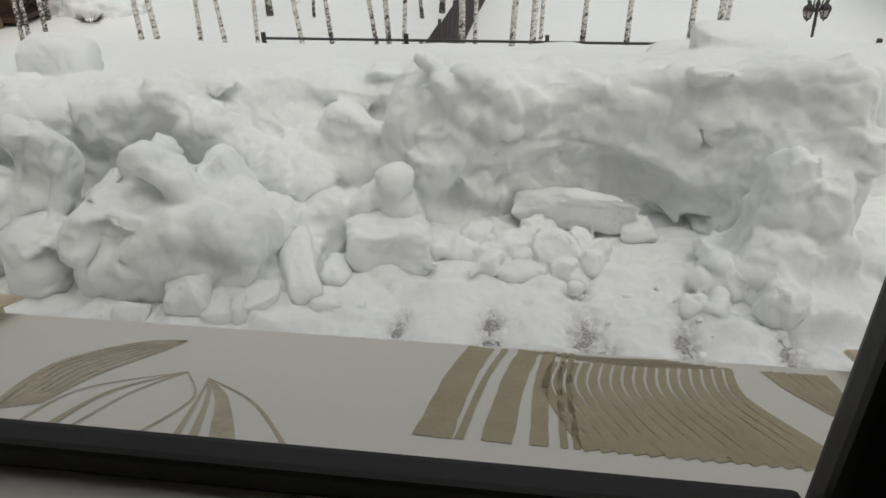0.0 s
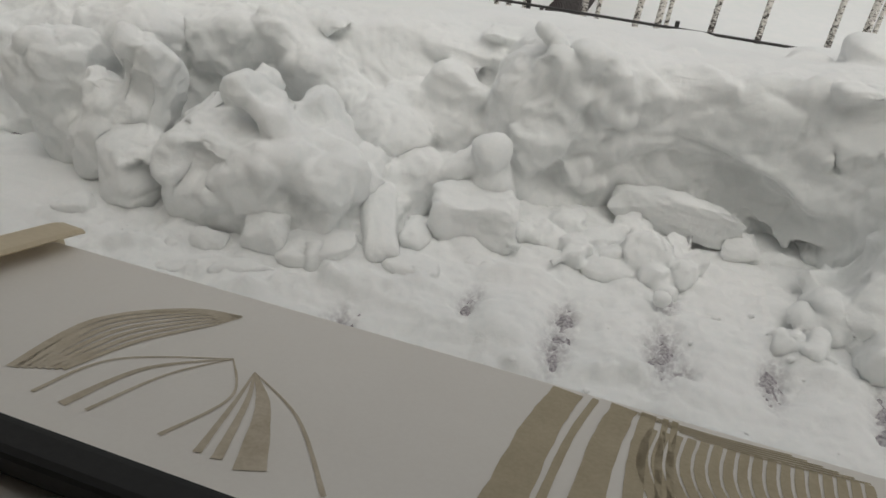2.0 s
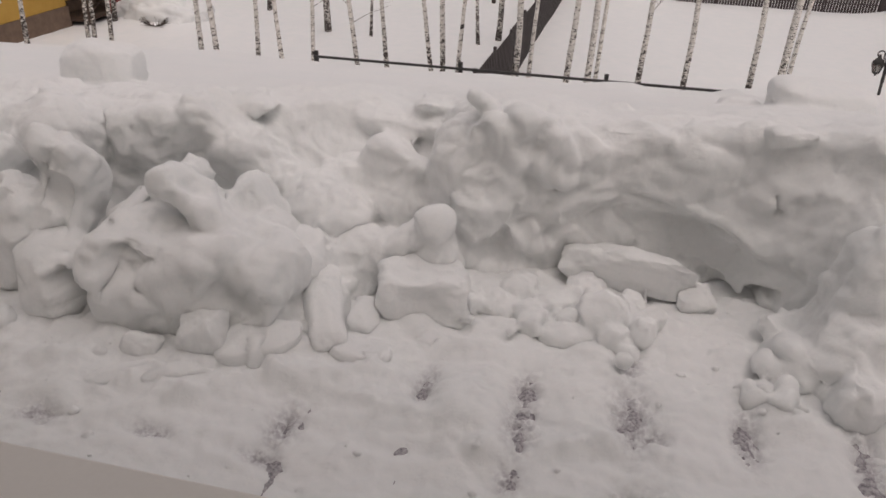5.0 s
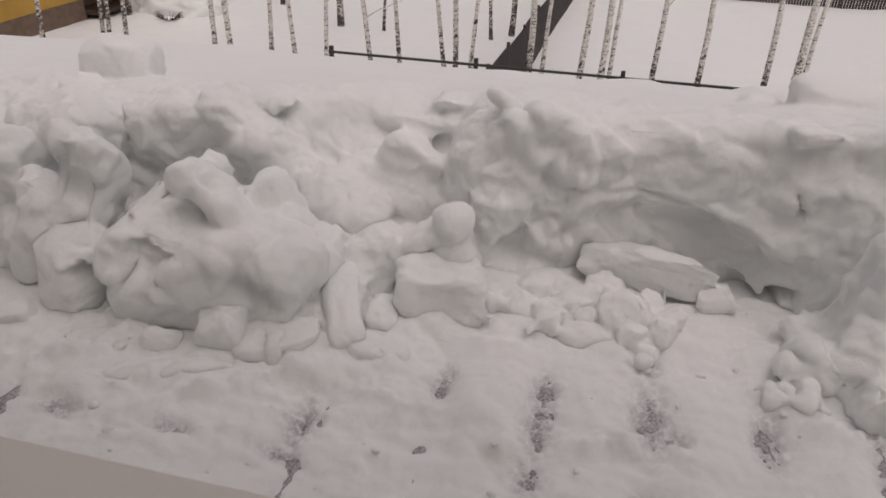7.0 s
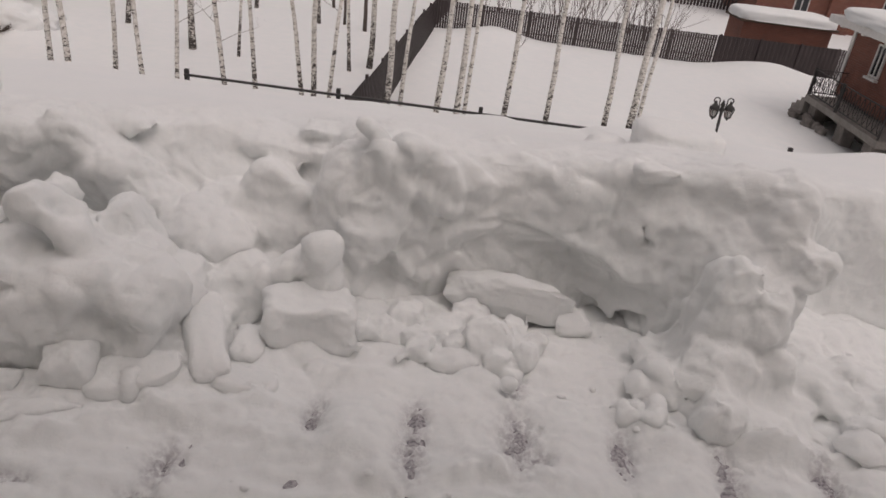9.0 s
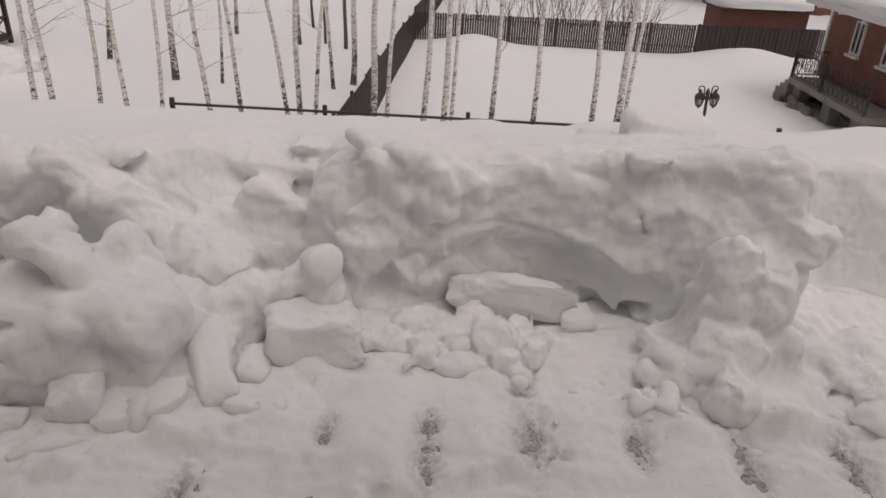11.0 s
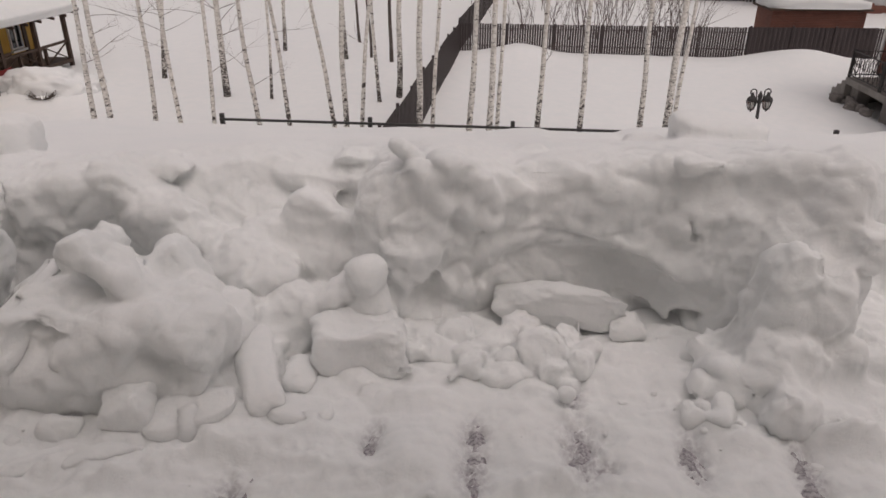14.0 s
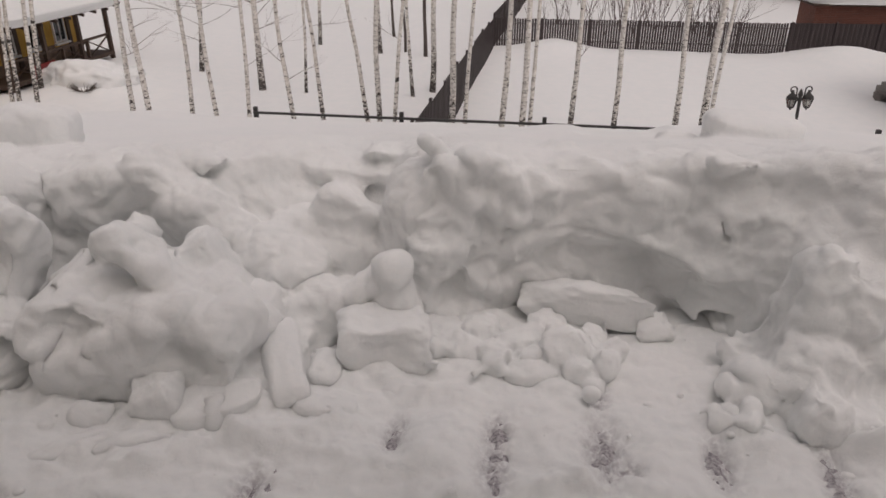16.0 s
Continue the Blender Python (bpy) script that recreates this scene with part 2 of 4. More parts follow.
def spread(a, b, fine0, fine1, step, far):
    inner = list(np.arange(fine0, fine1 + 1e-6, step))
    left = [fine0 - (fine0 - a) * k ** 2.2 for k in np.linspace(1, 0.08, far)]
    right = [fine1 + (b - fine1) * k ** 2.2 for k in np.linspace(0.08, 1, far)]
    return left + inner + right


ground = hang("ground", sheet(spread(-1500, 1500, -28, 28, 0.4, 14), spread(-600, 2500, 4, 50, 0.4, 14), yard_height), YARD, smooth=True)
tagged(ground, "deep smooth white snow covering the yard and fields", "snow field", kind="structure")

# the roof that the window looks out on: stone-granule sheets with ribs running away from the house
RIB0, RIB = -0.47, 0.333


def rib(x):
    d = abs((x - RIB0 + RIB / 2) % RIB - RIB / 2)
    return max(0.0, 1 - d / 0.05)


roof = new("roof_deck")
tagged(roof, "dark ribbed stone-granule roofing under thin snow", "roof", kind="structure")
me = sheet(list(np.arange(-6.0, 5.01, 0.02)), [0.42, 1.4, 2.4, 3.4, 4.6, 6.0], lambda x, y: -0.034 + 0.026 * rib(x) - 0.14 * max(0, y - 4.2))
hang("roofing", me, ROOF, roof, "dark purplish granule-coated roofing with raised ribs")
bm = boxed(-6.0, 5.0, 0.42, 5.98, -0.60, -0.46)
part("roof_slab", bm, CONCRETE, roof)
part("fascia", boxed(-6.0, 5.0, 5.985, 6.02, -0.62, -0.32), TIMBER, roof)
part("wall_below", boxed(-5.6, 4.6, 0.42, 5.6, GROUND - 0.6, -0.605), FACADE, roof)

# the house wall with the open window, and the room behind it
WX0, WX1, WZ0, WZ1 = -0.66, 0.245, 1.14, 2.62
for name, dims in (("wall_south_left", (-6.0, WX0, 0.16, 0.42, GROUND, 3.9)), ("wall_south_right", (WX1, 5.0, 0.16, 0.42, GROUND, 3.9)),
                   ("wall_south_below", (WX0, WX1, 0.16, 0.42, GROUND, WZ0)), ("wall_south_above", (WX0, WX1, 0.16, 0.42, WZ1, 3.9))):
    tagged(part(name, boxed(*dims), FACADE), "light rendered house wall around the window", "wall", kind="structure")
# unseen eaves, added to hold sky light off the near floor and bank
tagged(part("eaves", boxed(-6.0, 5.0, -0.2, 0.62, 3.905, 4.02), WHITE), "unseen white eaves added to dim the near snow", "eaves", kind="structure")
# a wall out of view, added only to block sky light on the left
for name, dims in (("left_shade_wall", (-3.25, -3.0, 0.425, 2.0, -0.03, 3.9)),):
    tagged(part(name, boxed(*dims), FACADE), "unseen light rendered wall added to shade the left snow", "wall", kind="structure")
for name, dims in (("wall_back", (-3.2, 2.4, -3.3, -3.15, 0.2, 2.9)), ("wall_west", (-3.35, -3.2, -3.3, 0.16, 0.2, 2.9)), ("wall_east", (2.4, 2.55, -3.3, 0.16, 0.2, 2.9))):
    tagged(part(name, boxed(*dims), ROOM), "plain plastered room wall in dim light", "wall", kind="structure")
tagged(part("floor", boxed(-3.35, 2.55, -3.3, 0.16, 0.05, 0.2), TIMBER), "dark wooden room floor", "floor", kind="structure")
tagged(part("ceiling", boxed(-3.35, 2.55, -3.3, 0.16, 2.9, 3.05), ROOM), "plain plastered room ceiling", "ceiling", kind="structure")

window = new("window_1")
tagged(window, "open window with dull frame and black rubber gasket", "window", kind="structure")
IN = 0.378
fx0, fx1 = WX0 + 0.002, WX1 - 0.002
part("frame_bottom", boxed(fx0, fx1, 0.296, 0.374, WZ0 + 0.002, 1.240, bevel=0.006), PROFILE, window)
part("inner_ledge", boxed(fx0, fx1, 0.165, 0.293, WZ0 + 0.002, 1.205, bevel=0.004), PROFILE, window)
part("gasket_bottom", boxed(fx0, 0.167, 0.352, 0.374, 1.243, 1.266, bevel=0.005), GASKET, window)
part("gasket_side", boxed(0.170, 0.200, 0.350, 0.376, 1.243, WZ1 - 0.06, bevel=0.006), GASKET, window)
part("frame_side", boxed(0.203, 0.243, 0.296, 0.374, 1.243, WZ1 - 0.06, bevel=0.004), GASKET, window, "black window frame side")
part("frame_far_side", boxed(fx0, fx0 + 0.04, 0.296, 0.350, 1.243, WZ1 - 0.06, bevel=0.004), PROFILE, window)
part("frame_top", boxed(fx0, fx1, 0.296, 0.374, WZ1 - 0.055, WZ1 - 0.002, bevel=0.004), PROFILE, window)

# the outer sill: ivory sheet steel falling outwards, with film residue and end caps
SLOPE = 0.348


def sill_z(y):
    return 1.170 - (y - 0.46) * SLOPE


sill = new("outer_sill")
tagged(sill, "ivory coated-steel outer window sill with tan residue streaks", "window sill")
bm = bmesh.new()
edge = [(IN + 0.003, sill_z(IN + 0.003) + 0.0), (IN + 0.005, sill_z(IN + 0.005)), (0.685, sill_z(0.685)), (0.690, sill_z(0.690) - 0.003), (0.691, sill_z(0.690) - 0.034), (0.684, sill_z(0.690) - 0.038),
        (0.683, sill_z(0.684) - 0.006), (0.55, sill_z(0.55) - 0.003), (IN + 0.008, sill_z(IN) - 0.004), (IN + 0.0015, sill_z(IN) - 0.004)]
SX0, SX1 = -0.628, 0.366
a = [bm.verts.new((SX0, y, z)) for y, z in edge]
b = [bm.verts.new((SX1, y, z)) for y, z in edge]
for i in range(len(edge)):
    j = (i + 1) % len(edge)
    bm.faces.new((a[i], a[j], b[j], b[i]))
bm.faces.new(a[::-1]), bm.faces.new(b)
bmesh.ops.recalc_face_normals(bm, faces=bm.faces[:])
part("sheet", bm, SILL, sill)


def streak(curve, w0, w1, n=18, seed=0):
    """One smear of residue on the sill: a curve of (x, y) with a width at each end."""
    rnd = random.Random(seed)
    pts = []
    for k in range(n + 1):
        u = k / n * (len(curve) - 1)
        i = min(int(u), len(curve) - 2)
        f = u - i
        p0, p1, p2, p3 = (Vector(curve[max(0, min(len(curve) - 1, i + d))]) for d in (-1, 0, 1, 2))
        pts.append(0.5 * ((2 * p1) + (p2 - p0) * f + (2 * p0 - 5 * p1 + 4 * p2 - p3) * f * f + (3 * p1 - p0 - 3 * p2 + p3) * f ** 3))
    bm = bmesh.new()
    prev = None
    for k, q in enumerate(pts):
        way = (pts[min(k + 1, n)] - pts[max(k - 1, 0)]).normalized()
        side = Vector((-way.y, way.x))
        w = (w0 + (w1 - w0) * k / n) * (1 + 0.07 * rnd.uniform(-1, 1))
        row = []
        for s in (-0.5, 0.5):
            r = q + side * w * s
            r.y = max(IN + 0.012, min(0.683, r.y))
            row.append(bm.verts.new((r.x, r.y, sill_z(r.y) + 0.0007)))
        if prev:
            bm.faces.new((prev[0], prev[1], row[1], row[0]))
        prev = row
    part("residue_streak", bm, RESIDUE if seed < 80 else FAINT, sill, "tan film residue" if seed % 9 == 0 else "")


def lerp(p, q, f):
    return (p[0] + (q[0] - p[0]) * f, p[1] + (q[1] - p[1]) * f)


# the broad group: upright bands that fan out into leaning ones
bands = [(-0.052, -0.058, 0.031), (-0.026, -0.036, 0.007), (0.000, -0.006, 0.025), (0.022, 0.028, 0.015), (0.037, 0.048, 0.006), (0.045, 0.058, 0.006)]
for k, (xt, xb, w) in enumerate(bands):
    streak([(xt + 0.012, 0.680), (lerp((xt, 0), (xb, 0), 0.4)[0] + 0.001, 0.60), (xb - 0.004, 0.484)], w * 0.9, w, seed=k)
for k in range(17):
    f = k / 16
    top, foot = (0.038 + 0.175 * f, 0.655 + 0.012 * f), (0.066 + 0.20 * f, 0.484)
    mid = lerp(top, foot, 0.42)
    streak([top, (mid[0] - 0.020 - 0.006 * f, mid[1] + 0.012), (lerp(top, foot, 0.75)[0] - 0.008, 0.52), foot], 0.0072, 0.0118 if k % 4 else 0.0135, seed=20 + k)
for k in range(6):
    streak([(0.012 + 0.012 * k, 0.6775 - 0.0035 * k), (0.09 + 0.01 * k, 0.6745 - 0.003 * k), (0.155 + 0.012 * k, 0.679 - 0.002 * k)], 0.0016, 0.0026, seed=60 + k)
for k in range(5):
    streak([(0.250 + 0.013 * k, 0.668), (0.262 + 0.010 * k, 0.625), (0.285 + 0.003 * k, 0.575 + 0.004 * k)], 0.012, 0.008, seed=70 + k)
# the leaf-like group
for k in range(7):
    f = k / 6
    streak([(-0.440 + 0.03 * f, 0.466 + 0.016 * f), (-0.452 + 0.055 * f, 0.560 - 0.01 * f), (-0.405 + 0.035 * f, 0.625 - 0.018 * f), (-0.357, 0.641)], 0.010 if k < 2 else 0.007, 0.003, seed=80 + k)
for k, (x0, y0) in enumerate([(-0.402, 0.448), (-0.374, 0.446), (-0.355, 0.448), (-0.295, 0.449)]):
    streak([(x0, y0), (x0 + 0.012, 0.515), (-0.316, 0.566)], 0.0038 if k != 1 else 0.008, 0.0012, seed=100 + k)
for k, (x0, w) in enumerate([(-0.262, 0.006), (-0.247, 0.008), (-0.222, 0.022), (-0.168, 0.004)]):
    streak([(x0, 0.445), (lerp((x0, 0), (-0.288, 0), 0.45)[0] - 0.004, 0.515), (-0.289, 0.556)], w, 0.001, seed=110 + k)


def end_cap(x, s):
    """A folded channel over the sill's end; s: the way it opens."""
    prof = [(0.0, -0.045), (0.0, 0.016), (0.004, 0.023), (0.012, 0.026), (0.040, 0.024), (0.043, 0.020), (0.040, 0.017), (0.010, 0.018), (0.005, 0.012), (0.005, -0.045)]
    bm = bmesh.new()
    rows = []
    for y in (IN + 0.045, 0.60, 0.690, 0.700):
        rows.append([bm.verts.new((x + s * u * (1.0 if y < 0.7 else 0.94), y, sill_z(y) + w * (1.0 if y < 0.7 else 0.9))) for u, w in prof])
    for r, q in zip(rows, rows[1:]):
        for k in range(len(prof)):
            n = (k + 1) % len(prof)
            bm.faces.new((r[k], r[n], q[n], q[k]))
    bm.faces.new(rows[0]), bm.faces.new(rows[-1][::-1])
    bmesh.ops.recalc_face_normals(bm, faces=bm.faces[:])
    part("end_cap", bm, CAP, sill, "cream plastic end cap")


end_cap(-0.634, 1)
end_cap(0.372, -1)

# the guard rail at the eaves, nearly buried
RAIL_Y, RAIL_Z = 6.02, -0.085
rail = base("guard_rail", pose(0, 0, 0), "thin black steel roof guard rail buried to its top in snow", "railing")
bm = bmesh.new()
beam(bm, (-2.47, RAIL_Y, RAIL_Z), (4.9, RAIL_Y, RAIL_Z - 0.02), 0.018, 0.018)
part("rail", bm, IRON, rail)
for x in (-2.46, -1.19, -0.004, 1.24, 2.56, 3.8):
    part("post", boxed(x - 0.017, x + 0.017, RAIL_Y + 0.012, RAIL_Y + 0.046, -0.32, RAIL_Z + 0.042, bevel=0.004), IRON, rail)


# ---- snow on the roof ----
# bare places on the ribs: x, y, half width, half length
PATCHES = [(-0.47, 2.06, 0.030, 0.06), (-0.147, 2.12, 0.035, 0.06), (-0.145, 1.97, 0.04, 0.10), (0.184, 2.33, 0.035, 0.05), (0.19, 2.07, 0.05, 0.11), (0.25, 2.0, 0.04, 0.03), (0.535, 2.07, 0.035, 0.08), (0.872, 2.03, 0.035, 0.11),
           (1.197, 2.04, 0.04, 0.11), (-0.848, 1.78, 0.04, 0.07), (-0.86, 1.655, 0.05, 0.022), (-1.22, 1.655, 0.05, 0.02), (-1.61, 1.65, 0.06, 0.028), (0.2, 1.70, 0.06, 0.05), (-0.15, 1.74, 0.03, 0.04), (1.55, 1.9, 0.04, 0.12), (-1.95, 1.6, 0.05, 0.06)]
# ridges and drifts that the shovel left: x, y, half width, half length, height, turn
DRIFTS = [(0.06, 1.90, 0.17, 0.045, 0.040, 8), (-0.62, 1.94, 0.20, 0.05, 0.034, -6), (-0.25, 1.80, 0.13, 0.05, 0.030, 10), (0.58, 2.26, 0.08, 0.06, 0.045, 0), (0.36, 1.90, 0.12, 0.06, 0.026, 0), (-0.40, 2.26, 0.20, 0.05, 0.022, 5),
          (-1.15, 1.84, 0.24, 0.045, 0.040, 34), (-1.42, 1.80, 0.20, 0.04, 0.034, 40), (-1.80, 1.86, 0.20, 0.06, 0.030, 20), (-0.98, 1.96, 0.16, 0.05, 0.028, 15), (0.72, 2.12, 0.10, 0.07, 0.030, 0), (1.05, 2.16, 0.16, 0.06, 0.040, -8)]

# snow banked up round the blocks: x, y, half width, half length, height
SKIRTS = [(-0.59, 2.47, 0.23, 0.16, 0.012), (-0.90, 2.24, 0.13, 0.20, 0.025), (-1.25, 2.02, 0.13, 0.10, 0.018), (-1.07, 2.07, 0.20, 0.12, 0.018), (-0.72, 2.13, 0.15, 0.10, 0.024), (-0.02, 2.58, 0.34, 0.20, 0.008),
          (0.17, 2.80, 0.34, 0.12, 0.010), (0.92, 2.40, 0.32, 0.24, 0.012), (-1.45, 2.10, 0.36, 0.11, 0.035), (-1.92, 2.10, 0.20, 0.12, 0.035), (0.58, 2.26, 0.10, 0.09, 0.008)]


def bareness(x, y):
    bare = 0.0
    for px, py, rx, ry in PATCHES:
        if abs(x - px) < rx * 4 and abs(y - py) < ry * 4:
            bare = max(bare, math.exp(-0.5 * (((x - px) / (rx * 0.95)) ** 2 + ((y - py) / (ry * 1.05)) ** 2)))
    return bare


def floor_height(x, y):
    z = 0.012 + 0.030 * fbm((x, y, 3), 1.8, 3) + 0.024 * fbm((x * 0.7, y * 1.5, 7), 5.0, 3) + 0.009 * fbm((x, y, 17), 17.0, 3)
    z += 0.050 * max(0.0, fbm((x * 0.8, y * 1.3, 41), 3.6, 2) - 0.08)
    z += 0.010 * math.cos((x - RIB0) / RIB * math.tau + math.pi) * (0.5 + 0.5 * fbm((x, y, 11), 1.3, 2))
    for px, py, rx, ry, h, turn in DRIFTS:
        if abs(x - px) < 0.6 and abs(y - py) < 0.5:
            c, s = math.cos(radians(turn)), math.sin(radians(turn))
            u, v = ((x - px) * c + (y - py) * s) / rx, (-(x - px) * s + (y - py) * c) / ry
            # steep towards the house, running out gently behind
            v = v * (1.5 if v < 0 else 0.75)
            z += 1.4 * h * math.exp(-u * u - v * v) * (0.75 + 0.7 * fbm((x, y, 51), 9.0, 3))
    for px, py, rx, ry, h in SKIRTS:
        if abs(x - px) < rx * 2.5 and abs(y - py) < ry * 2.5:
            z += h * math.exp(-((x - px) / rx) ** 2 - ((y - py) / ry) ** 2) * (0.8 + 0.8 * fbm((x, y, 57), 8.0, 3))
    bare = bareness(x, y)
    if bare > 0.03:
        z = z * (1 - 0.85 * min(1, bare * 1.3)) - bare * 0.019 - min(1, bare * 2) * (0.022 * fbm((x, y, 23), 13.0, 3) + 0.022 * fbm((x, y, 29), 34.0, 3))
    if y < 1.55:
        z += 0.03 * min(1, (1.55 - y) / 0.4) * max(0.0, fbm((x, y, 31), 3.0, 3))
    return z


fx = list(np.arange(-4.5, -2.2, 0.04)) + list(np.arange(-2.2, 1.8, 0.010)) + list(np.arange(1.8, 3.6, 0.04))
fy = list(np.arange(0.75, 1.5, 0.03)) + list(np.arange(1.5, 2.9, 0.010)) + list(np.arange(2.9, 3.6, 0.04))
me = sheet(fx, fy, floor_height)
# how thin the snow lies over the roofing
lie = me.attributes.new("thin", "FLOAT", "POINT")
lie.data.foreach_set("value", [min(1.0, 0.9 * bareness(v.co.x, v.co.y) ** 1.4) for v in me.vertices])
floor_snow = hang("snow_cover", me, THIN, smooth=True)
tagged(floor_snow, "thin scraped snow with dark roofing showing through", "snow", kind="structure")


def add_lump(bm, x, y, z, half, turn=0, tilt=0, pitch=0, square=2.6, rough=0.1, seed=0, cuts=0):
    """Adds one closed lump of snow to bm."""
    lm = lump_points(half, square, rough, seed, 10, cuts)
    lm.transform(pose(x, y, z, pitch, tilt, turn))
    tmp = bpy.data.meshes.new("tmp")
    lm.to_mesh(tmp)
    lm.free()
    bm.from_mesh(tmp)
    bpy.data.meshes.remove(tmp)


def scoop(co, centre, radii, way):
    """Pushes a point that lies in a hollow along way to the hollow's far wall."""
    p = Vector([(a - c) / r for a, c, r in zip(co, centre, radii)])
    if p.length_squared >= 1:
        return co
    d = Vector([a / r for a, r in zip(way, radii)])
    a, b, c = d.dot(d), p.dot(d), p.dot(p) - 1
    return co + Vector(way) * ((-b + math.sqrt(b * b - a * c)) / a)


def fused(name, bm, voxel, rounds, relief, scoops=(), smooth_far=False, crack=None):
    """Melts the closed shells in bm into one soft snow body, hollows it and weathers it."""
    me = bpy.data.meshes.new("shells")
    bm.to_mesh(me)
    bm.free()
    shape = new("shape", me)
    mod = shape.modifiers.new("fuse", "REMESH")
    mod.mode, mod.voxel_size, mod.use_smooth_shade = "VOXEL", voxel, True
    soft = shape.modifiers.new("settle", "SMOOTH")
    soft.factor, soft.iterations = 0.5, rounds
    me = bpy.data.meshes.new_from_object(shape.evaluated_get(bpy.context.evaluated_depsgraph_get()))
    bpy.data.objects.remove(shape)
    bm = bmesh.new()
    bm.from_mesh(me)
    for centre, radii, way in scoops:
        for v in bm.verts:
            if abs(v.co.x - centre[0]) < radii[0] * 1.3 and abs(v.co.z - centre[2]) < radii[2] * 1.3:
                ragged = 0.09 * Vector((fbm(v.co, 5.0, 3), 0.0, fbm(v.co + Vector((4, 4, 4)), 5.0, 3)))
                v.co = scoop(v.co + ragged, centre, radii, way) - ragged
    bm.normal_update()
    moves = []
    for v in bm.verts:
        c = v.co
        if c.z < -0.2:
            moves.append(0.0)
            continue
        near = max(0.0, min(1.0, (3.7 - c.y) / 0.9)) if smooth_far else 1.0
        d = 0.012 * fbm(c, 1.6, 2)
        if near > 0:
            warp = c + 0.04 * Vector((fbm(c, 6.0, 2), fbm(c + Vector((5, 1, 3)), 6.0, 2), fbm(c + Vector((1, 7, 2)), 6.0, 2)))
            cell = noise.voronoi(Vector((warp.x, warp.y, warp.z * 1.15)) * 7.0)[0]
            broken = max(0.0, min(1.0, 0.30 + 1.5 * fbm(c + Vector((3, 3, 3)), 1.7, 2)))
            crease = max(0.0, 1 - abs(fbm(warp + Vector((9, 2, 4)), 3.6, 2)) / 0.11)
            d += near * relief * (0.034 * fbm(c, 2.2, 2) + 0.040 * fbm(warp, 4.6, 3) + 0.030 * broken * (min(0.5, cell[1] - cell[0]) - 0.3) - 0.018 * broken * crease + 0.015 * fbm(warp, 12.0, 4))
        if crack and crack[0] < c.x < crack[1] and c.y < 3.1:
            along = (c.x - crack[0]) / (crack[1] - crack[0])
            arc = crack[2] - crack[3] * max(0.0, along - 0.25) ** 1.5 + 0.012 * fbm((c.x, 0, 4), 7.0, 2)
            ends = math.sin(math.pi * along) ** 0.5
            d -= 0.030 * ends * math.exp(-((c.z - arc) / 0.012) ** 2)
            d += 0.016 * ends * math.exp(-((c.z - arc - 0.04) / 0.03) ** 2)
        moves.append(d)
    for v, d in zip(bm.verts, moves):
        v.co += v.normal * d
    bmesh.ops.smooth_vert(bm, verts=bm.verts[:], factor=0.5, use_axis_x=True, use_axis_y=True, use_axis_z=True)
    bm.to_mesh(me)
    bm.free()
    return hang(name, me, SNOW, smooth=True)


# the cut face of the snow lying on the roof, place by place along it: foot, two points of the face, rim
ALONG = [-6.0, -2.6, -2.0, -1.5, -1.15, -0.85, -0.70, -0.58, -0.46, -0.25, -0.12, 0.10, 0.40, 0.62, 0.74, 0.88, 1.06, 1.19, 1.26, 1.6, 2.6, 5.0]
FOOT_Y = [2.3, 2.45, 2.62, 2.62, 2.72, 2.82, 2.82, 2.78, 2.74, 2.78, 2.88, 2.95, 2.95, 2.88, 2.80, 2.58, 2.52, 2.56, 3.10, 3.18, 2.95, 2.8]
LOW_Y = [2.4, 2.5, 2.66, 2.72, 2.84, 3.00, 2.99, 2.88, 2.80, 2.83, 2.93, 2.99, 2.98, 2.90, 2.80, 2.66, 2.58, 2.60, 3.15, 3.24, 3.02, 2.9]
LOW_Z = [0.20, 0.20, 0.20, 0.20, 0.18, 0.18, 0.18, 0.20, 0.20, 0.20, 0.26, 0.30, 0.25, 0.12, 0.12, 0.20, 0.25, 0.25, 0.25, 0.26, 0.20, 0.20]
HIGH_Y = [2.5, 2.6, 2.74, 2.82, 2.98, 3.12, 3.10, 2.96, 2.84, 2.85, 2.88, 2.93, 2.92, 2.85, 2.79, 2.75, 2.62, 2.57, 3.16, 3.25, 3.06, 2.95]
HIGH_Z = [0.40, 0.42, 0.40, 0.40, 0.40, 0.36, 0.38, 0.42, 0.45, 0.45, 0.34, 0.37, 0.32, 0.20, 0.26, 0.45, 0.50, 0.50, 0.40, 0.42, 0.40, 0.40]
RIM_Y = [2.65, 2.75, 2.84, 2.92, 3.06, 3.24, 3.20, 3.06, 2.90, 2.90, 2.93, 2.97, 2.97, 2.94, 2.92, 2.88, 2.73, 2.72, 3.18, 3.28, 3.14, 3.05]
RIM_Z = [0.55, 0.56, 0.58, 0.60, 0.60, 0.56, 0.58, 0.62, 0.67, 0.67, 0.66, 0.66, 0.66, 0.69, 0.71, 0.73, 0.74, 0.74, 0.62, 0.60, 0.57, 0.56]
EAVE = [(-6.0, -0.20), (-4.6, -0.16), (-3.4, -0.10), (-2.5, -0.115), (-1.5, -0.125), (-0.9, -0.105), (-0.3, -0.12), (0.0, -0.085), (0.2, -0.075), (0.35, -0.105), (0.8, -0.10), (0.95, -0.05), (2.0, -0.02), (2.5, -0.055), (2.7, -0.05), (3.2, 0.02), (5.0, 0.02)]
bm = bmesh.new()
rows = []
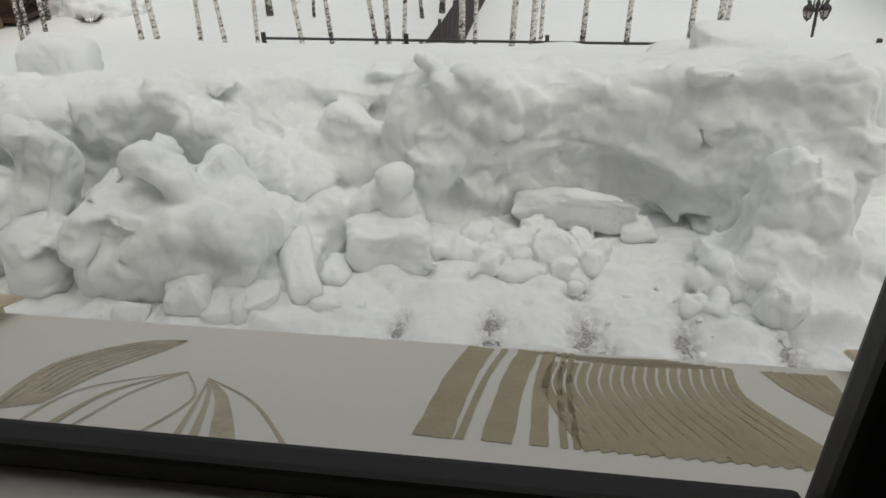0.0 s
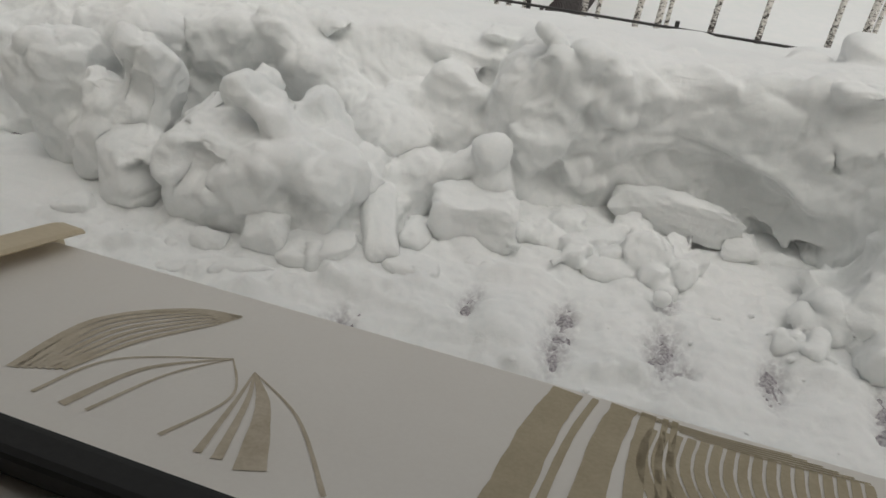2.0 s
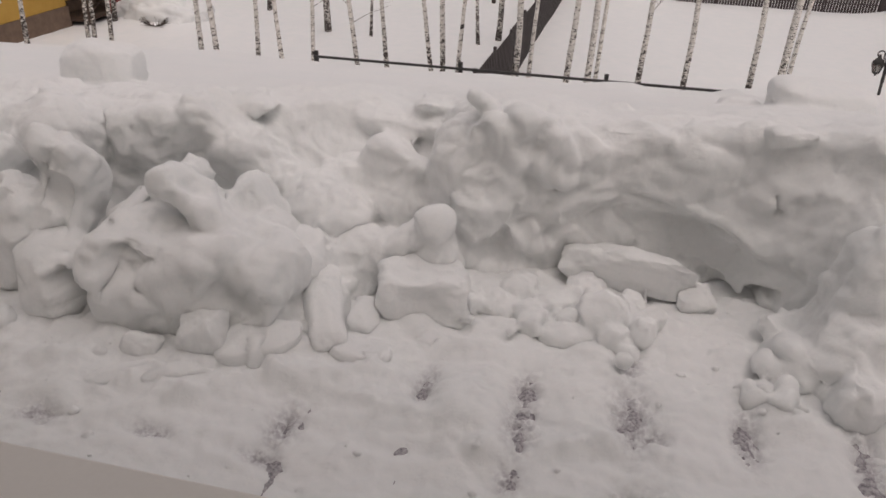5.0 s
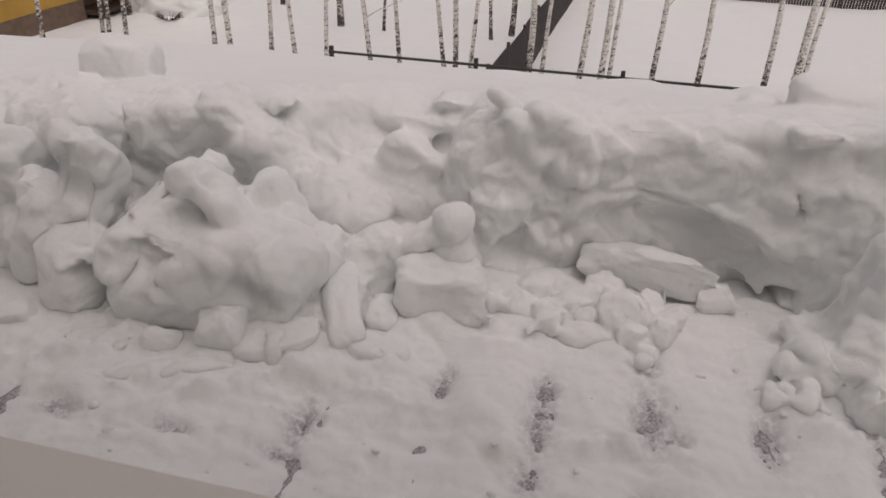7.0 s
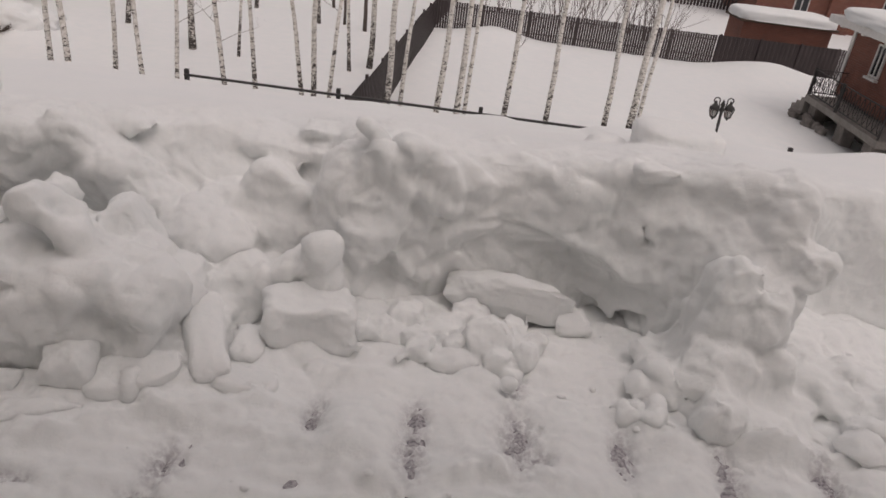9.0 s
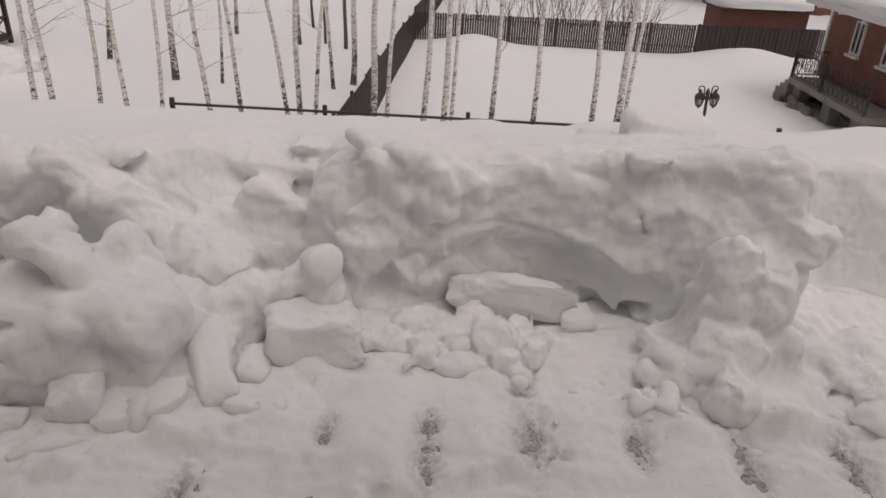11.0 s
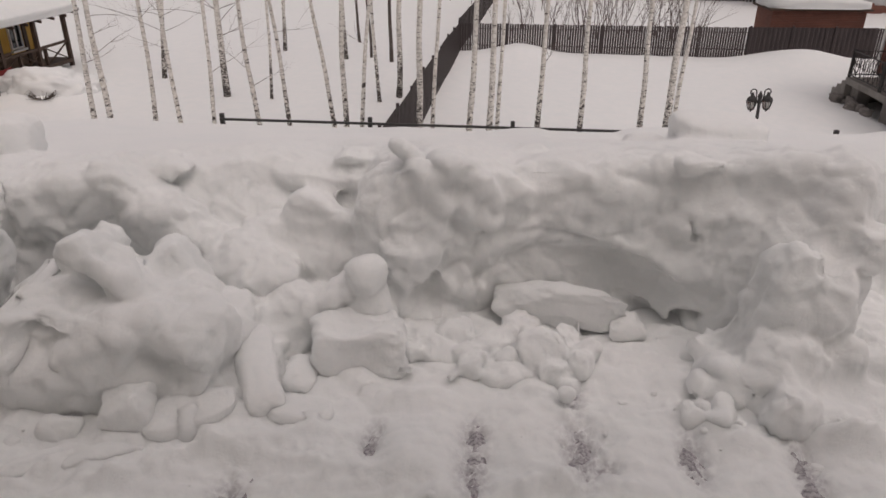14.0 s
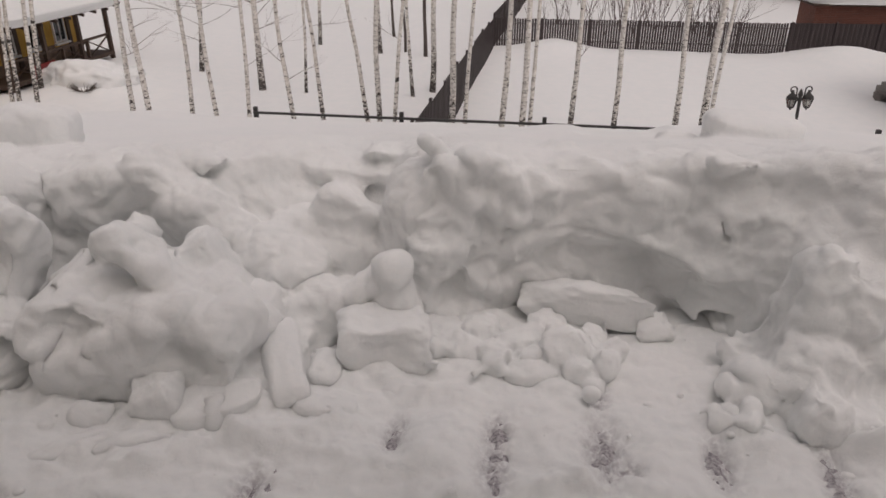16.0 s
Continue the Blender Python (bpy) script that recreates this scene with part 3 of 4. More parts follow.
for x in np.arange(-6.0, 5.001, 0.05):
    x = float(x)
    yb, y2, z2, y3, z3, yr, zr = (float(np.interp(x, ALONG, c)) for c in (FOOT_Y, LOW_Y, LOW_Z, HIGH_Y, HIGH_Z, RIM_Y, RIM_Z))
    ze = float(np.interp(x, *zip(*EAVE)))
    worn = float(np.interp(x, (-0.7, -0.3, 0.5, 1.0), (1.0, 0.5, 0.3, 0.5)))
    yr, zr = yr + worn * 0.08 * fbm((x, 0, 2), 2.6, 2), zr + worn * 0.035 * fbm((x, 3, 2), 2.2, 2)
    prof = [(yb, -0.3), (yb, 0.0), (y2, z2), (y3, z3), (yr - 0.02 * worn, zr - 0.10 * worn), (yr + 0.06 * worn, zr - 0.025 * worn), (yr + 0.05 + 0.22 * worn, zr - 0.015), (yr + 0.6, zr - 0.11),
            (4.5, 0.5 * (zr - 0.1) + 0.5 * ze + 0.035), (5.5, ze + 0.10), (6.00, ze), (6.10, ze - 0.10), (6.14, -0.55), (6.0, -0.62), (5.98, -0.3)]
    rows.append([bm.verts.new((x, y, z)) for y, z in prof])
for r, s in zip(rows, rows[1:]):
    for k in range(len(r)):
        j = (k + 1) % len(r)
        bm.faces.new((r[k], s[k], s[j], r[j]))
bm.faces.new(rows[0]), bm.faces.new(rows[-1][::-1])
bmesh.ops.recalc_face_normals(bm, faces=bm.faces[:])

# the leaning buttress, the bowl beside it and the blocks lodged in the bowl
add_lump(bm, -1.44, 2.86, 0.36, (0.13, 0.14, 0.36), 0, -50, 0, 4, 0.04, 301)
add_lump(bm, -1.80, 2.84, 0.44, (0.24, 0.14, 0.16), 6, 6, 0, 3, 0.10, 302)
add_lump(bm, -2.25, 2.66, 0.42, (0.26, 0.16, 0.17), 0, 0, 0, 3, 0.12, 303)
add_lump(bm, -0.84, 3.22, 0.475, (0.24, 0.12, 0.05), 3, 4, 0, 5, 0.06, 304)
add_lump(bm, -0.83, 3.00, 0.375, (0.135, 0.10, 0.09), -10, 22, -8, 6, 0.03, 305)
add_lump(bm, -1.06, 2.94, 0.315, (0.085, 0.08, 0.055), 12, -8, 0, 4, 0.08, 306)
add_lump(bm, -0.84, 2.98, 0.18, (0.27, 0.13, 0.19), 0, 0, 0, 2.0, 0.03)
add_lump(bm, -1.08, 2.80, 0.16, (0.2, 0.18, 0.2), 0, 12, 0, 2.0, 0.03)
# the blocky pillar and the flake on its rim
add_lump(bm, -0.465, 2.90, 0.695, (0.024, 0.045, 0.075), 10, -52, 0, 3, 0.06, 310)
add_lump(bm, -0.25, 2.87, 0.63, (0.10, 0.08, 0.06), 15, 8, 0, 5, 0.10, 311, 3)
add_lump(bm, -0.17, 2.89, 0.53, (0.10, 0.08, 0.11), 25, 16, 0, 5, 0.10, 312, 3)
add_lump(bm, -0.40, 2.84, 0.50, (0.14, 0.09, 0.16), 8, 20, 0, 4, 0.08, 313, 2)
add_lump(bm, -0.42, 2.84, 0.24, (0.13, 0.10, 0.28), 10, 10, 0, 2.4, 0.06, 314)
add_lump(bm, -0.05, 2.95, 0.53, (0.09, 0.07, 0.11), 10, -24, 0, 3.5, 0.12, 315)
add_lump(bm, -0.57, 2.95, 0.34, (0.12, 0.14, 0.30), 0, 6, 0, 2.2, 0.04, 316)
# the overhang
add_lump(bm, 0.25, 3.00, 0.50, (0.36, 0.09, 0.12), 0, 9, 0, 3, 0.06, 317)
add_lump(bm, 0.66, 2.91, 0.68, (0.09, 0.07, 0.04), 0, -6, 0, 4, 0.15, 319, 3)
# the nose and the buttress under it
add_lump(bm, 1.19, 2.65, 0.48, (0.09, 0.09, 0.075), 10, 6, 0, 3.4, 0.08, 320)
add_lump(bm, 0.94, 2.62, 0.16, (0.17, 0.15, 0.34), 10, 12, 12, 2.6, 0.12, 322, 2)
add_lump(bm, 0.90, 2.46, 0.06, (0.15, 0.14, 0.17), 0, 6, 10, 2.8, 0.14, 323, 3)
# the long body with the ball on its end
add_lump(bm, -0.90, 2.72, 0.06, (0.20, 0.15, 0.12), 0, -4, 0, 2.5, 0.05, 330)
add_lump(bm, -0.80, 2.64, 0.09, (0.25, 0.10, 0.125), 0, -12, 0, 3.2, 0.03, 331)
add_lump(bm, -0.63, 2.66, 0.09, (0.135, 0.11, 0.18), 0, -4, 0, 3.2, 0.03, 332)
add_lump(bm, -0.74, 2.65, 0.14, (0.16, 0.09, 0.09), 0, -16, 0, 2.6, 0.03, 338)
add_lump(bm, -0.592, 2.62, 0.288, (0.055, 0.055, 0.060), 0, 0, 0, 2.1, 0.01, 333)
add_lump(bm, -1.0, 2.62, 0.02, (0.22, 0.22, 0.13), 0, 0, 0, 2.2, 0.06, 334)
# slabs lying on top
add_lump(bm, 0.90, 3.62, 0.595, (0.21, 0.14, 0.085), 0, 3, 0, 4, 0.08, 335)
add_lump(bm, 0.60, 3.75, 0.47, (0.10, 0.09, 0.08), 0, 0, 0, 2.8, 0.10, 336)
add_lump(bm, -2.48, 3.40, 0.545, (0.18, 0.14, 0.11), 0, 6, 0, 4, 0.08, 337)
# clods along the worn rim
rnd = random.Random(12)
for k in range(26):
    x = rnd.uniform(-2.6, -0.55) if k < 20 else rnd.uniform(-0.4, 1.2)
    s = rnd.uniform(0.035, 0.10) * (1.0 if k < 20 else 0.6)
    y = float(np.interp(x, ALONG, RIM_Y)) + rnd.uniform(0.0, 0.35)
    add_lump(bm, x, y, float(np.interp(x, ALONG, RIM_Z)) - 0.02 - 0.12 * max(0.0, y - np.interp(x, ALONG, RIM_Y)), (s * 1.6, s, s * 0.45), rnd.uniform(-40, 40), rnd.uniform(-12, 12), 0, 4, 0.2, 700 + k, 4)
# the tall mound: a hollowed boulder, a fin leaning on it, a column and a ball beside it
add_lump(bm, -1.43, 2.33, 0.13, (0.36, 0.25, 0.245), 6, -3, 0, 5, 0.05, 341, 2)
add_lump(bm, -1.16, 2.28, 0.14, (0.16, 0.17, 0.20), -16, 10, 0, 4, 0.06, 342, 2)
add_lump(bm, -1.27, 2.31, 0.355, (0.052, 0.09, 0.30), 0, -45, 0, 4, 0.02, 343)
add_lump(bm, -1.50, 2.48, 0.36, (0.11, 0.10, 0.14), 0, -14, 0, 4.5, 0.04, 344)
add_lump(bm, -1.26, 2.52, 0.33, (0.09, 0.10, 0.13), 15, -26, 0, 4.5, 0.03, 345)
add_lump(bm, -1.24, 2.52, 0.25, (0.12, 0.08, 0.15), 0, -34, 0, 2.2, 0.02, 346)
add_lump(bm, -1.08, 2.46, 0.10, (0.16, 0.20, 0.17), 0, 14, 0, 2.0, 0.03, 348)
add_lump(bm, -0.98, 2.38, 0.0, (0.16, 0.26, 0.13), 0, 0, 0, 2.0, 0.04, 349)
add_lump(bm, -1.92, 2.36, 0.52, (0.115, 0.11, 0.12), 0, 0, 0, 3, 0.08, 350, 2)
add_lump(bm, -1.93, 2.36, 0.33, (0.12, 0.12, 0.20), 0, 4, 0, 3.2, 0.06, 351, 2)
add_lump(bm, -1.90, 2.20, 0.13, (0.145, 0.14, 0.165), 10, 12, 0, 2.5, 0.05, 352)
add_lump(bm, -2.12, 2.32, 0.20, (0.13, 0.15, 0.24), 0, 0, 0, 3, 0.10, 353, 2)
add_lump(bm, -2.36, 2.38, 0.26, (0.18, 0.18, 0.30), 0, 0, 0, 3, 0.14, 354, 3)
add_lump(bm, -1.42, 2.5, 0.0, (0.3, 0.22, 0.22), 0, 0, 0, 2.4, 0.06, 355)
add_lump(bm, -1.08, 2.16, -0.01, (0.16, 0.16, 0.09), 0, 0, 0, 2.0, 0.06, 356)
# crumbled snow under the nose
add_lump(bm, 0.97, 2.41, 0.08, (0.07, 0.06, 0.15), 0, 8, -8, 2.4, 0.10, 371)
add_lump(bm, 0.88, 2.26, 0.05, (0.09, 0.08, 0.13), 20, -12, 0, 3.2, 0.12, 372, 3)
add_lump(bm, 1.11, 2.48, 0.10, (0.09, 0.08, 0.12), 0, 0, 0, 2.2, 0.06, 373)
add_lump(bm, 1.26, 2.58, 0.06, (0.12, 0.10, 0.07), 0, 0, 0, 2.8, 0.15, 374, 2)
add_lump(bm, 1.0, 2.42, 0.0, (0.30, 0.24, 0.09), 0, 0, 0, 2.2, 0.12, 375)
add_lump(bm, 1.46, 2.80, 0.0, (0.40, 0.36, 0.10), 0, 0, 0, 2.2, 0.14, 376)
add_lump(bm, 0.74, 2.44, 0.01, (0.09, 0.12, 0.09), 0, 0, 0, 2.6, 0.15, 377)
add_lump(bm, 1.60, 2.52, 0.02, (0.18, 0.16, 0.08), 0, 0, 0, 3, 0.2, 378, 2)
add_lump(bm, 1.10, 2.26, 0.0, (0.20, 0.12, 0.06), 0, 0, 0, 2.6, 0.2, 379)
add_lump(bm, 0.58, 2.26, 0.02, (0.07, 0.055, 0.055), 20, 0, 0, 3.5, 0.12, 380, 3)
add_lump(bm, 1.9, 2.6, 0.02, (0.25, 0.25, 0.10), 0, 0, 0, 3, 0.2, 381)
rnd = random.Random(21)
for k in range(26):
    x, y, s = rnd.uniform(0.62, 1.6), rnd.uniform(2.2, 2.7), rnd.uniform(0.03, 0.065)
    add_lump(bm, x, y, 0.03 + 0.12 * max(0.0, y - 2.3), (s * 1.2, s, s), rnd.uniform(0, 90), rnd.uniform(-20, 20), 0, 3, 0.2, 740 + k, 3)
HOLLOWS = [((-0.20, 2.66, 0.10), (0.30, 0.21, 0.16), (0, 1, 0)), ((1.36, 2.62, 0.28), (0.17, 0.30, 0.09), (-0.55, 0.83, 0)), ((1.03, 2.55, 0.635), (0.085, 0.10, 0.05), (0, 1, 0)), ((0.63, 2.84, 0.44), (0.04, 0.09, 0.05), (0, 1, 0.2)),
           ((0.52, 2.86, 0.03), (0.27, 0.12, 0.05), (0, 1, 0)), ((-1.71, 2.36, 0.36), (0.075, 0.20, 0.10), (0, 1, 0)), ((-1.56, 2.02, 0.26), (0.12, 0.14, 0.09), (0.1, 1, 0.1)), ((-1.13, 2.00, 0.17), (0.16, 0.155, 0.145), (-0.1, 1, 0)),
           ((-1.88, 2.18, 0.40), (0.14, 0.11, 0.10), (0, 1, 0)), ((-1.75, 2.08, 0.05), (0.10, 0.16, 0.14), (0.2, 1, 0))]
bank = fused("snow_bank", bm, 0.0115, 5, 0.9, HOLLOWS, smooth_far=True, crack=(-0.08, 0.72, 0.375, 0.36))
tagged(bank, "deep cut bank of settled white snow with broken mounds at its foot", "snow bank", kind="structure")

# crumbled snow before the overhang
bm = bmesh.new()
add_lump(bm, 0.08, 2.53, 0.06, (0.08, 0.075, 0.095), 24, -14, 0, 4.5, 0.10, 391, 4)
add_lump(bm, -0.10, 2.60, 0.04, (0.085, 0.07, 0.065), 0, 0, 0, 3.5, 0.12, 392, 3)
add_lump(bm, -0.04, 2.43, 0.01, (0.10, 0.05, 0.04), 5, 0, 0, 3, 0.15, 393, 2)
add_lump(bm, 0.0, 2.72, 0.05, (0.09, 0.07, 0.07), 40, 0, 0, 3.5, 0.15, 394, 3)
add_lump(bm, -0.24, 2.66, 0.03, (0.08, 0.06, 0.06), 15, 0, 0, 3, 0.15, 395, 3)
add_lump(bm, 0.17, 2.62, 0.05, (0.07, 0.06, 0.075), 70, 10, 0, 4, 0.12, 396, 4)
add_lump(bm, -0.30, 2.54, 0.015, (0.07, 0.06, 0.045), 0, 0, 0, 3, 0.15, 397, 2)
add_lump(bm, 0.15, 2.42, 0.01, (0.06, 0.045, 0.04), 0, 0, 0, 3, 0.15, 398, 2)
add_lump(bm, -0.02, 2.60, 0.0, (0.26, 0.18, 0.05), 0, 0, 0, 2.2, 0.15, 399)
add_lump(bm, -0.40, 2.64, 0.0, (0.14, 0.14, 0.05), 0, 0, 0, 2.2, 0.15, 400)
rnd = random.Random(22)
for k in range(30):
    x, y, s = rnd.uniform(-0.42, 0.26), rnd.gauss(2.55, 0.11), rnd.uniform(0.018, 0.045)
    add_lump(bm, x, min(2.8, y), 0.05, (s * 1.3, s, s * 1.1), rnd.uniform(0, 90), rnd.uniform(-25, 25), 0, 5, 0.15, 780 + k, 4)
tagged(fused("snow_mound", bm, 0.008, 1, 0.5), "flat mound of crumbled snow before the cut bank", "snow mound")


def snow_piece(name, label, x, y, z, half, turn=0, tilt=0, pitch=0, square=4.0, rough=0.12, seed=0, n=16, cuts=5, hollow=None):
    bm = lump_points(half, square, rough, seed, n, cuts)
    if hollow:
        for v in bm.verts:
            v.co = scoop(v.co, *hollow)
    bm.normal_update()
    moves = [(v, v.normal * (0.20 * min(half) * fbm(v.co + Vector((seed, 0, 0)), 6.0, 5))) for v in bm.verts]
    for v, d in moves:
        v.co += d
    for _ in range(2):
        bmesh.ops.smooth_vert(bm, verts=bm.verts[:], factor=0.5, use_axis_x=True, use_axis_y=True, use_axis_z=True)
    ob = part(name, bm, SNOW, smooth=True)
    ob.matrix_world = pose(x, y, z, pitch, tilt, turn)
    return tagged(ob, label, "snow block", "broken snow blocks")


snow_piece("snow_block", "squared white snow block lying on the scraped snow", -0.588, 2.485, 0.080, (0.168, 0.115, 0.108), 8, -2, -4, 5.5, 0.07, 1, 28, 0, ((-0.03, -0.06, 0.24), (0.20, 0.30, 0.155), (0, 0.15, -1)))
snow_piece("snow_slab", "long rounded snow slab leaning under the bank", 0.165, 2.825, 0.112, (0.262, 0.11, 0.088), -6, 4, -8, 6.0, 0.05, 42, 32, 6)
snow_piece("snow_chunk", "small snow chunk beside the slab", 0.43, 2.76, 0.045, (0.085, 0.06, 0.06), 10, 8, 0, 3, 0.14, 3)
snow_piece("snow_cube", "small cube-like snow block before a boulder", -1.25, 2.05, 0.095, (0.085, 0.065, 0.075), 12, 4, 0, 4, 0.08, 8, 18, 3)
snow_piece("snow_stick", "upright log-shaped snow block leaning on the pile", -0.90, 2.28, 0.075, (0.072, 0.19, 0.080), 24, 0, 14, 4.5, 0.02, 9, 24, 1)
snow_piece("snow_plate", "flat tilted plate of snow on the floor", -1.07, 2.09, 0.050, (0.15, 0.085, 0.062), 28, -14, 0, 4.5, 0.04, 10, 20, 2)
snow_piece("snow_plate", "flat broken snow flake on the floor", -0.72, 2.14, 0.024, (0.105, 0.065, 0.042), -12, 5, 0, 4.5, 0.05, 11, 18, 3)
for k, (x, y, z, a, b, c, turn) in enumerate([(-0.52, 2.30, 0.006, 0.08, 0.06, 0.025, 0), (-0.77, 2.35, 0.03, 0.06, 0.08, 0.055, 0), (-1.46, 2.0, 0.025, 0.065, 0.05, 0.05, 0), (-1.62, 1.94, 0.01, 0.07, 0.045, 0.03, 0), (-2.05, 1.98, 0.03, 0.09, 0.07, 0.06, 0),
                                              (-1.27, 1.90, 0.012, 0.13, 0.045, 0.040, 35), (-1.45, 1.86, 0.008, 0.12, 0.04, 0.032, 40), (1.36, 2.22, 0.03, 0.09, 0.08, 0.06, 15), (1.62, 2.26, 0.03, 0.1, 0.08, 0.07, 0)]):
    snow_piece("snow_chunk", "small broken snow chunk on the roof", x, y, z, (a, b, c), turn, 0, 0, 3.0, 0.14, 400 + k, 12)

# crumbs
rnd = random.Random(5)
bm = bmesh.new()
for _ in range(110):
    x = rnd.uniform(-2.2, 1.9)
    y = rnd.choice((rnd.gauss(2.35, 0.22), rnd.uniform(1.5, 2.6)))
    y = min(2.75, max(1.2, y))
    r = 0.004 + 0.014 * rnd.random() ** 3
    made = bmesh.ops.create_icosphere(bm, subdivisions=2, radius=r)["verts"]
    s = Vector((rnd.uniform(0.8, 1.5), rnd.uniform(0.8, 1.4), rnd.uniform(0.6, 1.0)))
    for v in made:
        c = v.co * (1 + 0.3 * fbm(v.co + Vector((x, y, 0)), 40, 2))
        v.co = Vector((x + c.x * s.x, y + c.y * s.y, floor_height(x, y) + r * 0.1 + c.z * s.z))
tagged(part("snow_crumbs", bm, SNOW, smooth=True), "loose crumbs of snow scattered over the scraped roof", "snow crumbs", kind="stuff")


# ---- the yard ----
def limb(bm, start, way, length, r, depth, rnd, droop=0.0):
    pts, radii, q, d = [start], [r], Vector(start), Vector(way).normalized()
    n = 5
    for k in range(n):
        d = (d + Vector((rnd.uniform(-1, 1), rnd.uniform(-1, 1), rnd.uniform(-0.6, 0.8) - droop)) * 0.22).normalized()
        q = q + d * length / n
        pts.append(q.copy())
        radii.append(r * (1 - 0.85 * (k + 1) / n))
    tube(bm, pts, radii, 4 if depth < 2 else 5, cap=False)
    if depth:
        for k in range(rnd.choice((2, 3, 3))):
            i = rnd.randint(1, n - 1)
            side = (d + Vector((rnd.uniform(-1, 1), rnd.uniform(-1, 1), rnd.uniform(-0.3, 0.7))) * 0.9).normalized()
            limb(bm, pts[i], side, length * rnd.uniform(0.4, 0.65), radii[i] * 0.6, depth - 1, rnd, droop)


def tree(name, label, x, y, lean, r, bark, height, seed, low=0, low_from=2.0, crown=9, bend=0.0):
    rnd = random.Random(seed)
    top = base(name, pose(x, y, yard_height(x, y) - 0.05), label, "tree", "trees of the grove")
    pts, radii = [], []
    n = 22
    px, py = rnd.uniform(0, 9), rnd.uniform(0, 9)
    for k in range(n + 1):
        f = k / n
        z = height * f
        wob = 0.05 + 0.05 * f
        bx = bend * math.exp(-z / 0.9)
        pts.append(Vector((lean * z + bx + wob * noise.noise(Vector((px, z * 0.55, 0))), wob * noise.noise(Vector((py, z * 0.5, 4))) - 0.01 * z, z)))
        radii.append(0.84 * r * (1.16 - 0.16 * min(1, z / 1.2)) * (1 - 0.78 * f ** 1.3) * (1 + 0.07 * noise.noise(Vector((px, py, z * 2.1)))))
    bm = bmesh.new()
    tube(bm, pts, radii, 10)
    part("trunk", bm, bark, top, smooth=True)
    bm = bmesh.new()
    for k in range(crown):
        i = rnd.randint(int(n * 0.5), n)
        a = rnd.uniform(0, math.tau)
        limb(bm, pts[i], (math.cos(a), math.sin(a), rnd.uniform(0.3, 1.0)), rnd.uniform(0.9, 2.0), radii[i] * 0.5, 2, rnd)
    part("crown", bm, TWIG, top, "bare brown winter twigs")
    for k in range(low):
        z = low_from + rnd.uniform(0, 3.0)
        i = min(n, int(z / height * n))
        a = rnd.choice((rnd.uniform(-0.5, 0.5), math.pi + rnd.uniform(-0.5, 0.5)))
        bm = bmesh.new()
        limb(bm, pts[i], (math.cos(a), math.sin(a), rnd.uniform(0.2, 0.9)), rnd.uniform(0.9, 1.7), max(0.006, radii[i] * 0.13), 3, rnd, 0.08)
        part("branch", bm, TWIG, top)
    return top


NEAR = [(-10.43, 17.21, 0.033, 0.089), (-9.74, 16.81, -0.006, 0.094), (-9.08, 17.69, 0.041, 0.076), (-8.02, 16.96, -0.011, 0.073), (-7.09, 16.70, 0.042, 0.065), (-6.29, 17.70, -0.051, 0.076), (-5.91, 19.25, -0.068, 0.074),
        (-4.52, 18.90, -0.127, 0.073), (-4.30, 18.80, 0.021, 0.089), (-3.63, 17.17, 0.095, 0.066), (-2.22, 18.11, 0.017, 0.109), (-1.82, 17.33, 0.042, 0.067), (-0.92, 17.02, 0.049, 0.095), (-0.38, 16.82, 0.013, 0.101), (-0.19, 17.14, 0.012, 0.066)]
NEAR_B = [(0.87, 19.28, 0.024, 0.091), (1.97, 18.99, 0.003, 0.090), (3.54, 18.92, -0.019, 0.089), (4.14, 18.90, 0.033, 0.114), (3.88, 17.08, 0.039, 0.066)]
LEFT = [(-21.24, 19.43, 0.133, 0.083), (-21.54, 20.38, 0.152, 0.087), (-21.33, 20.70, 0.088, 0.089), (-20.68, 21.06, -0.084, 0.118), (-19.72, 21.14, -0.002, 0.100), (-17.26, 18.76, 0.120, 0.089), (-16.35, 20.32, 0.137, 0.078), (-16.29, 20.52, 0.132, 0.079), (-15.28, 20.02, 0.121, 0.086)]
FAR = [(-13.42, 27.57, 0.124, 0.107), (-8.21, 24.64, 0.055, 0.063), (-10.43, 34.04, 0.045, 0.102), (-7.15, 32.34, -0.020, 0.125), (-4.33, 24.64, -0.062, 0.074), (-3.77, 25.42, 0.020, 0.120), (-17.68, 23.66, 0.127, 0.102)]
DARK = [(-5.02, 31.80, -0.005, 0.096), (-6.07, 32.78, -0.044, 0.070), (-7.35, 36.57, -0.045, 0.078)]
for k, (x, y, lean, r) in enumerate(NEAR + NEAR_B + LEFT + FAR):
    slim = r < 0.08
    low = {0: 2, 1: 3, 2: 3, 3: 4, 4: 3, 5: 4, 6: 2, 29: 6}.get(k, 1 if k % 3 == 0 else 0)
    tree("birch_tree", "slim young birch with black-flecked white bark" if slim else "birch with white bark and black scars", x, y, lean, r, BIRCH, 8.5 + (k * 37 % 10) * 0.15, 50 + k, low, 2.4, bend=0.25 if k == 5 else 0.0)
tree("birch_tree", "old birch with dark foot and spreading bare branches", -9.94, 24.96, 0.011, 0.135, BIRCH, 9.5, 7, 16, 2.0)
for k, (x, y, lean, r) in enumerate(DARK):
    tree("dark_tree", "dark-barked bare tree standing in snow", x, y, lean, r, BARK, 9.0, 150 + k)

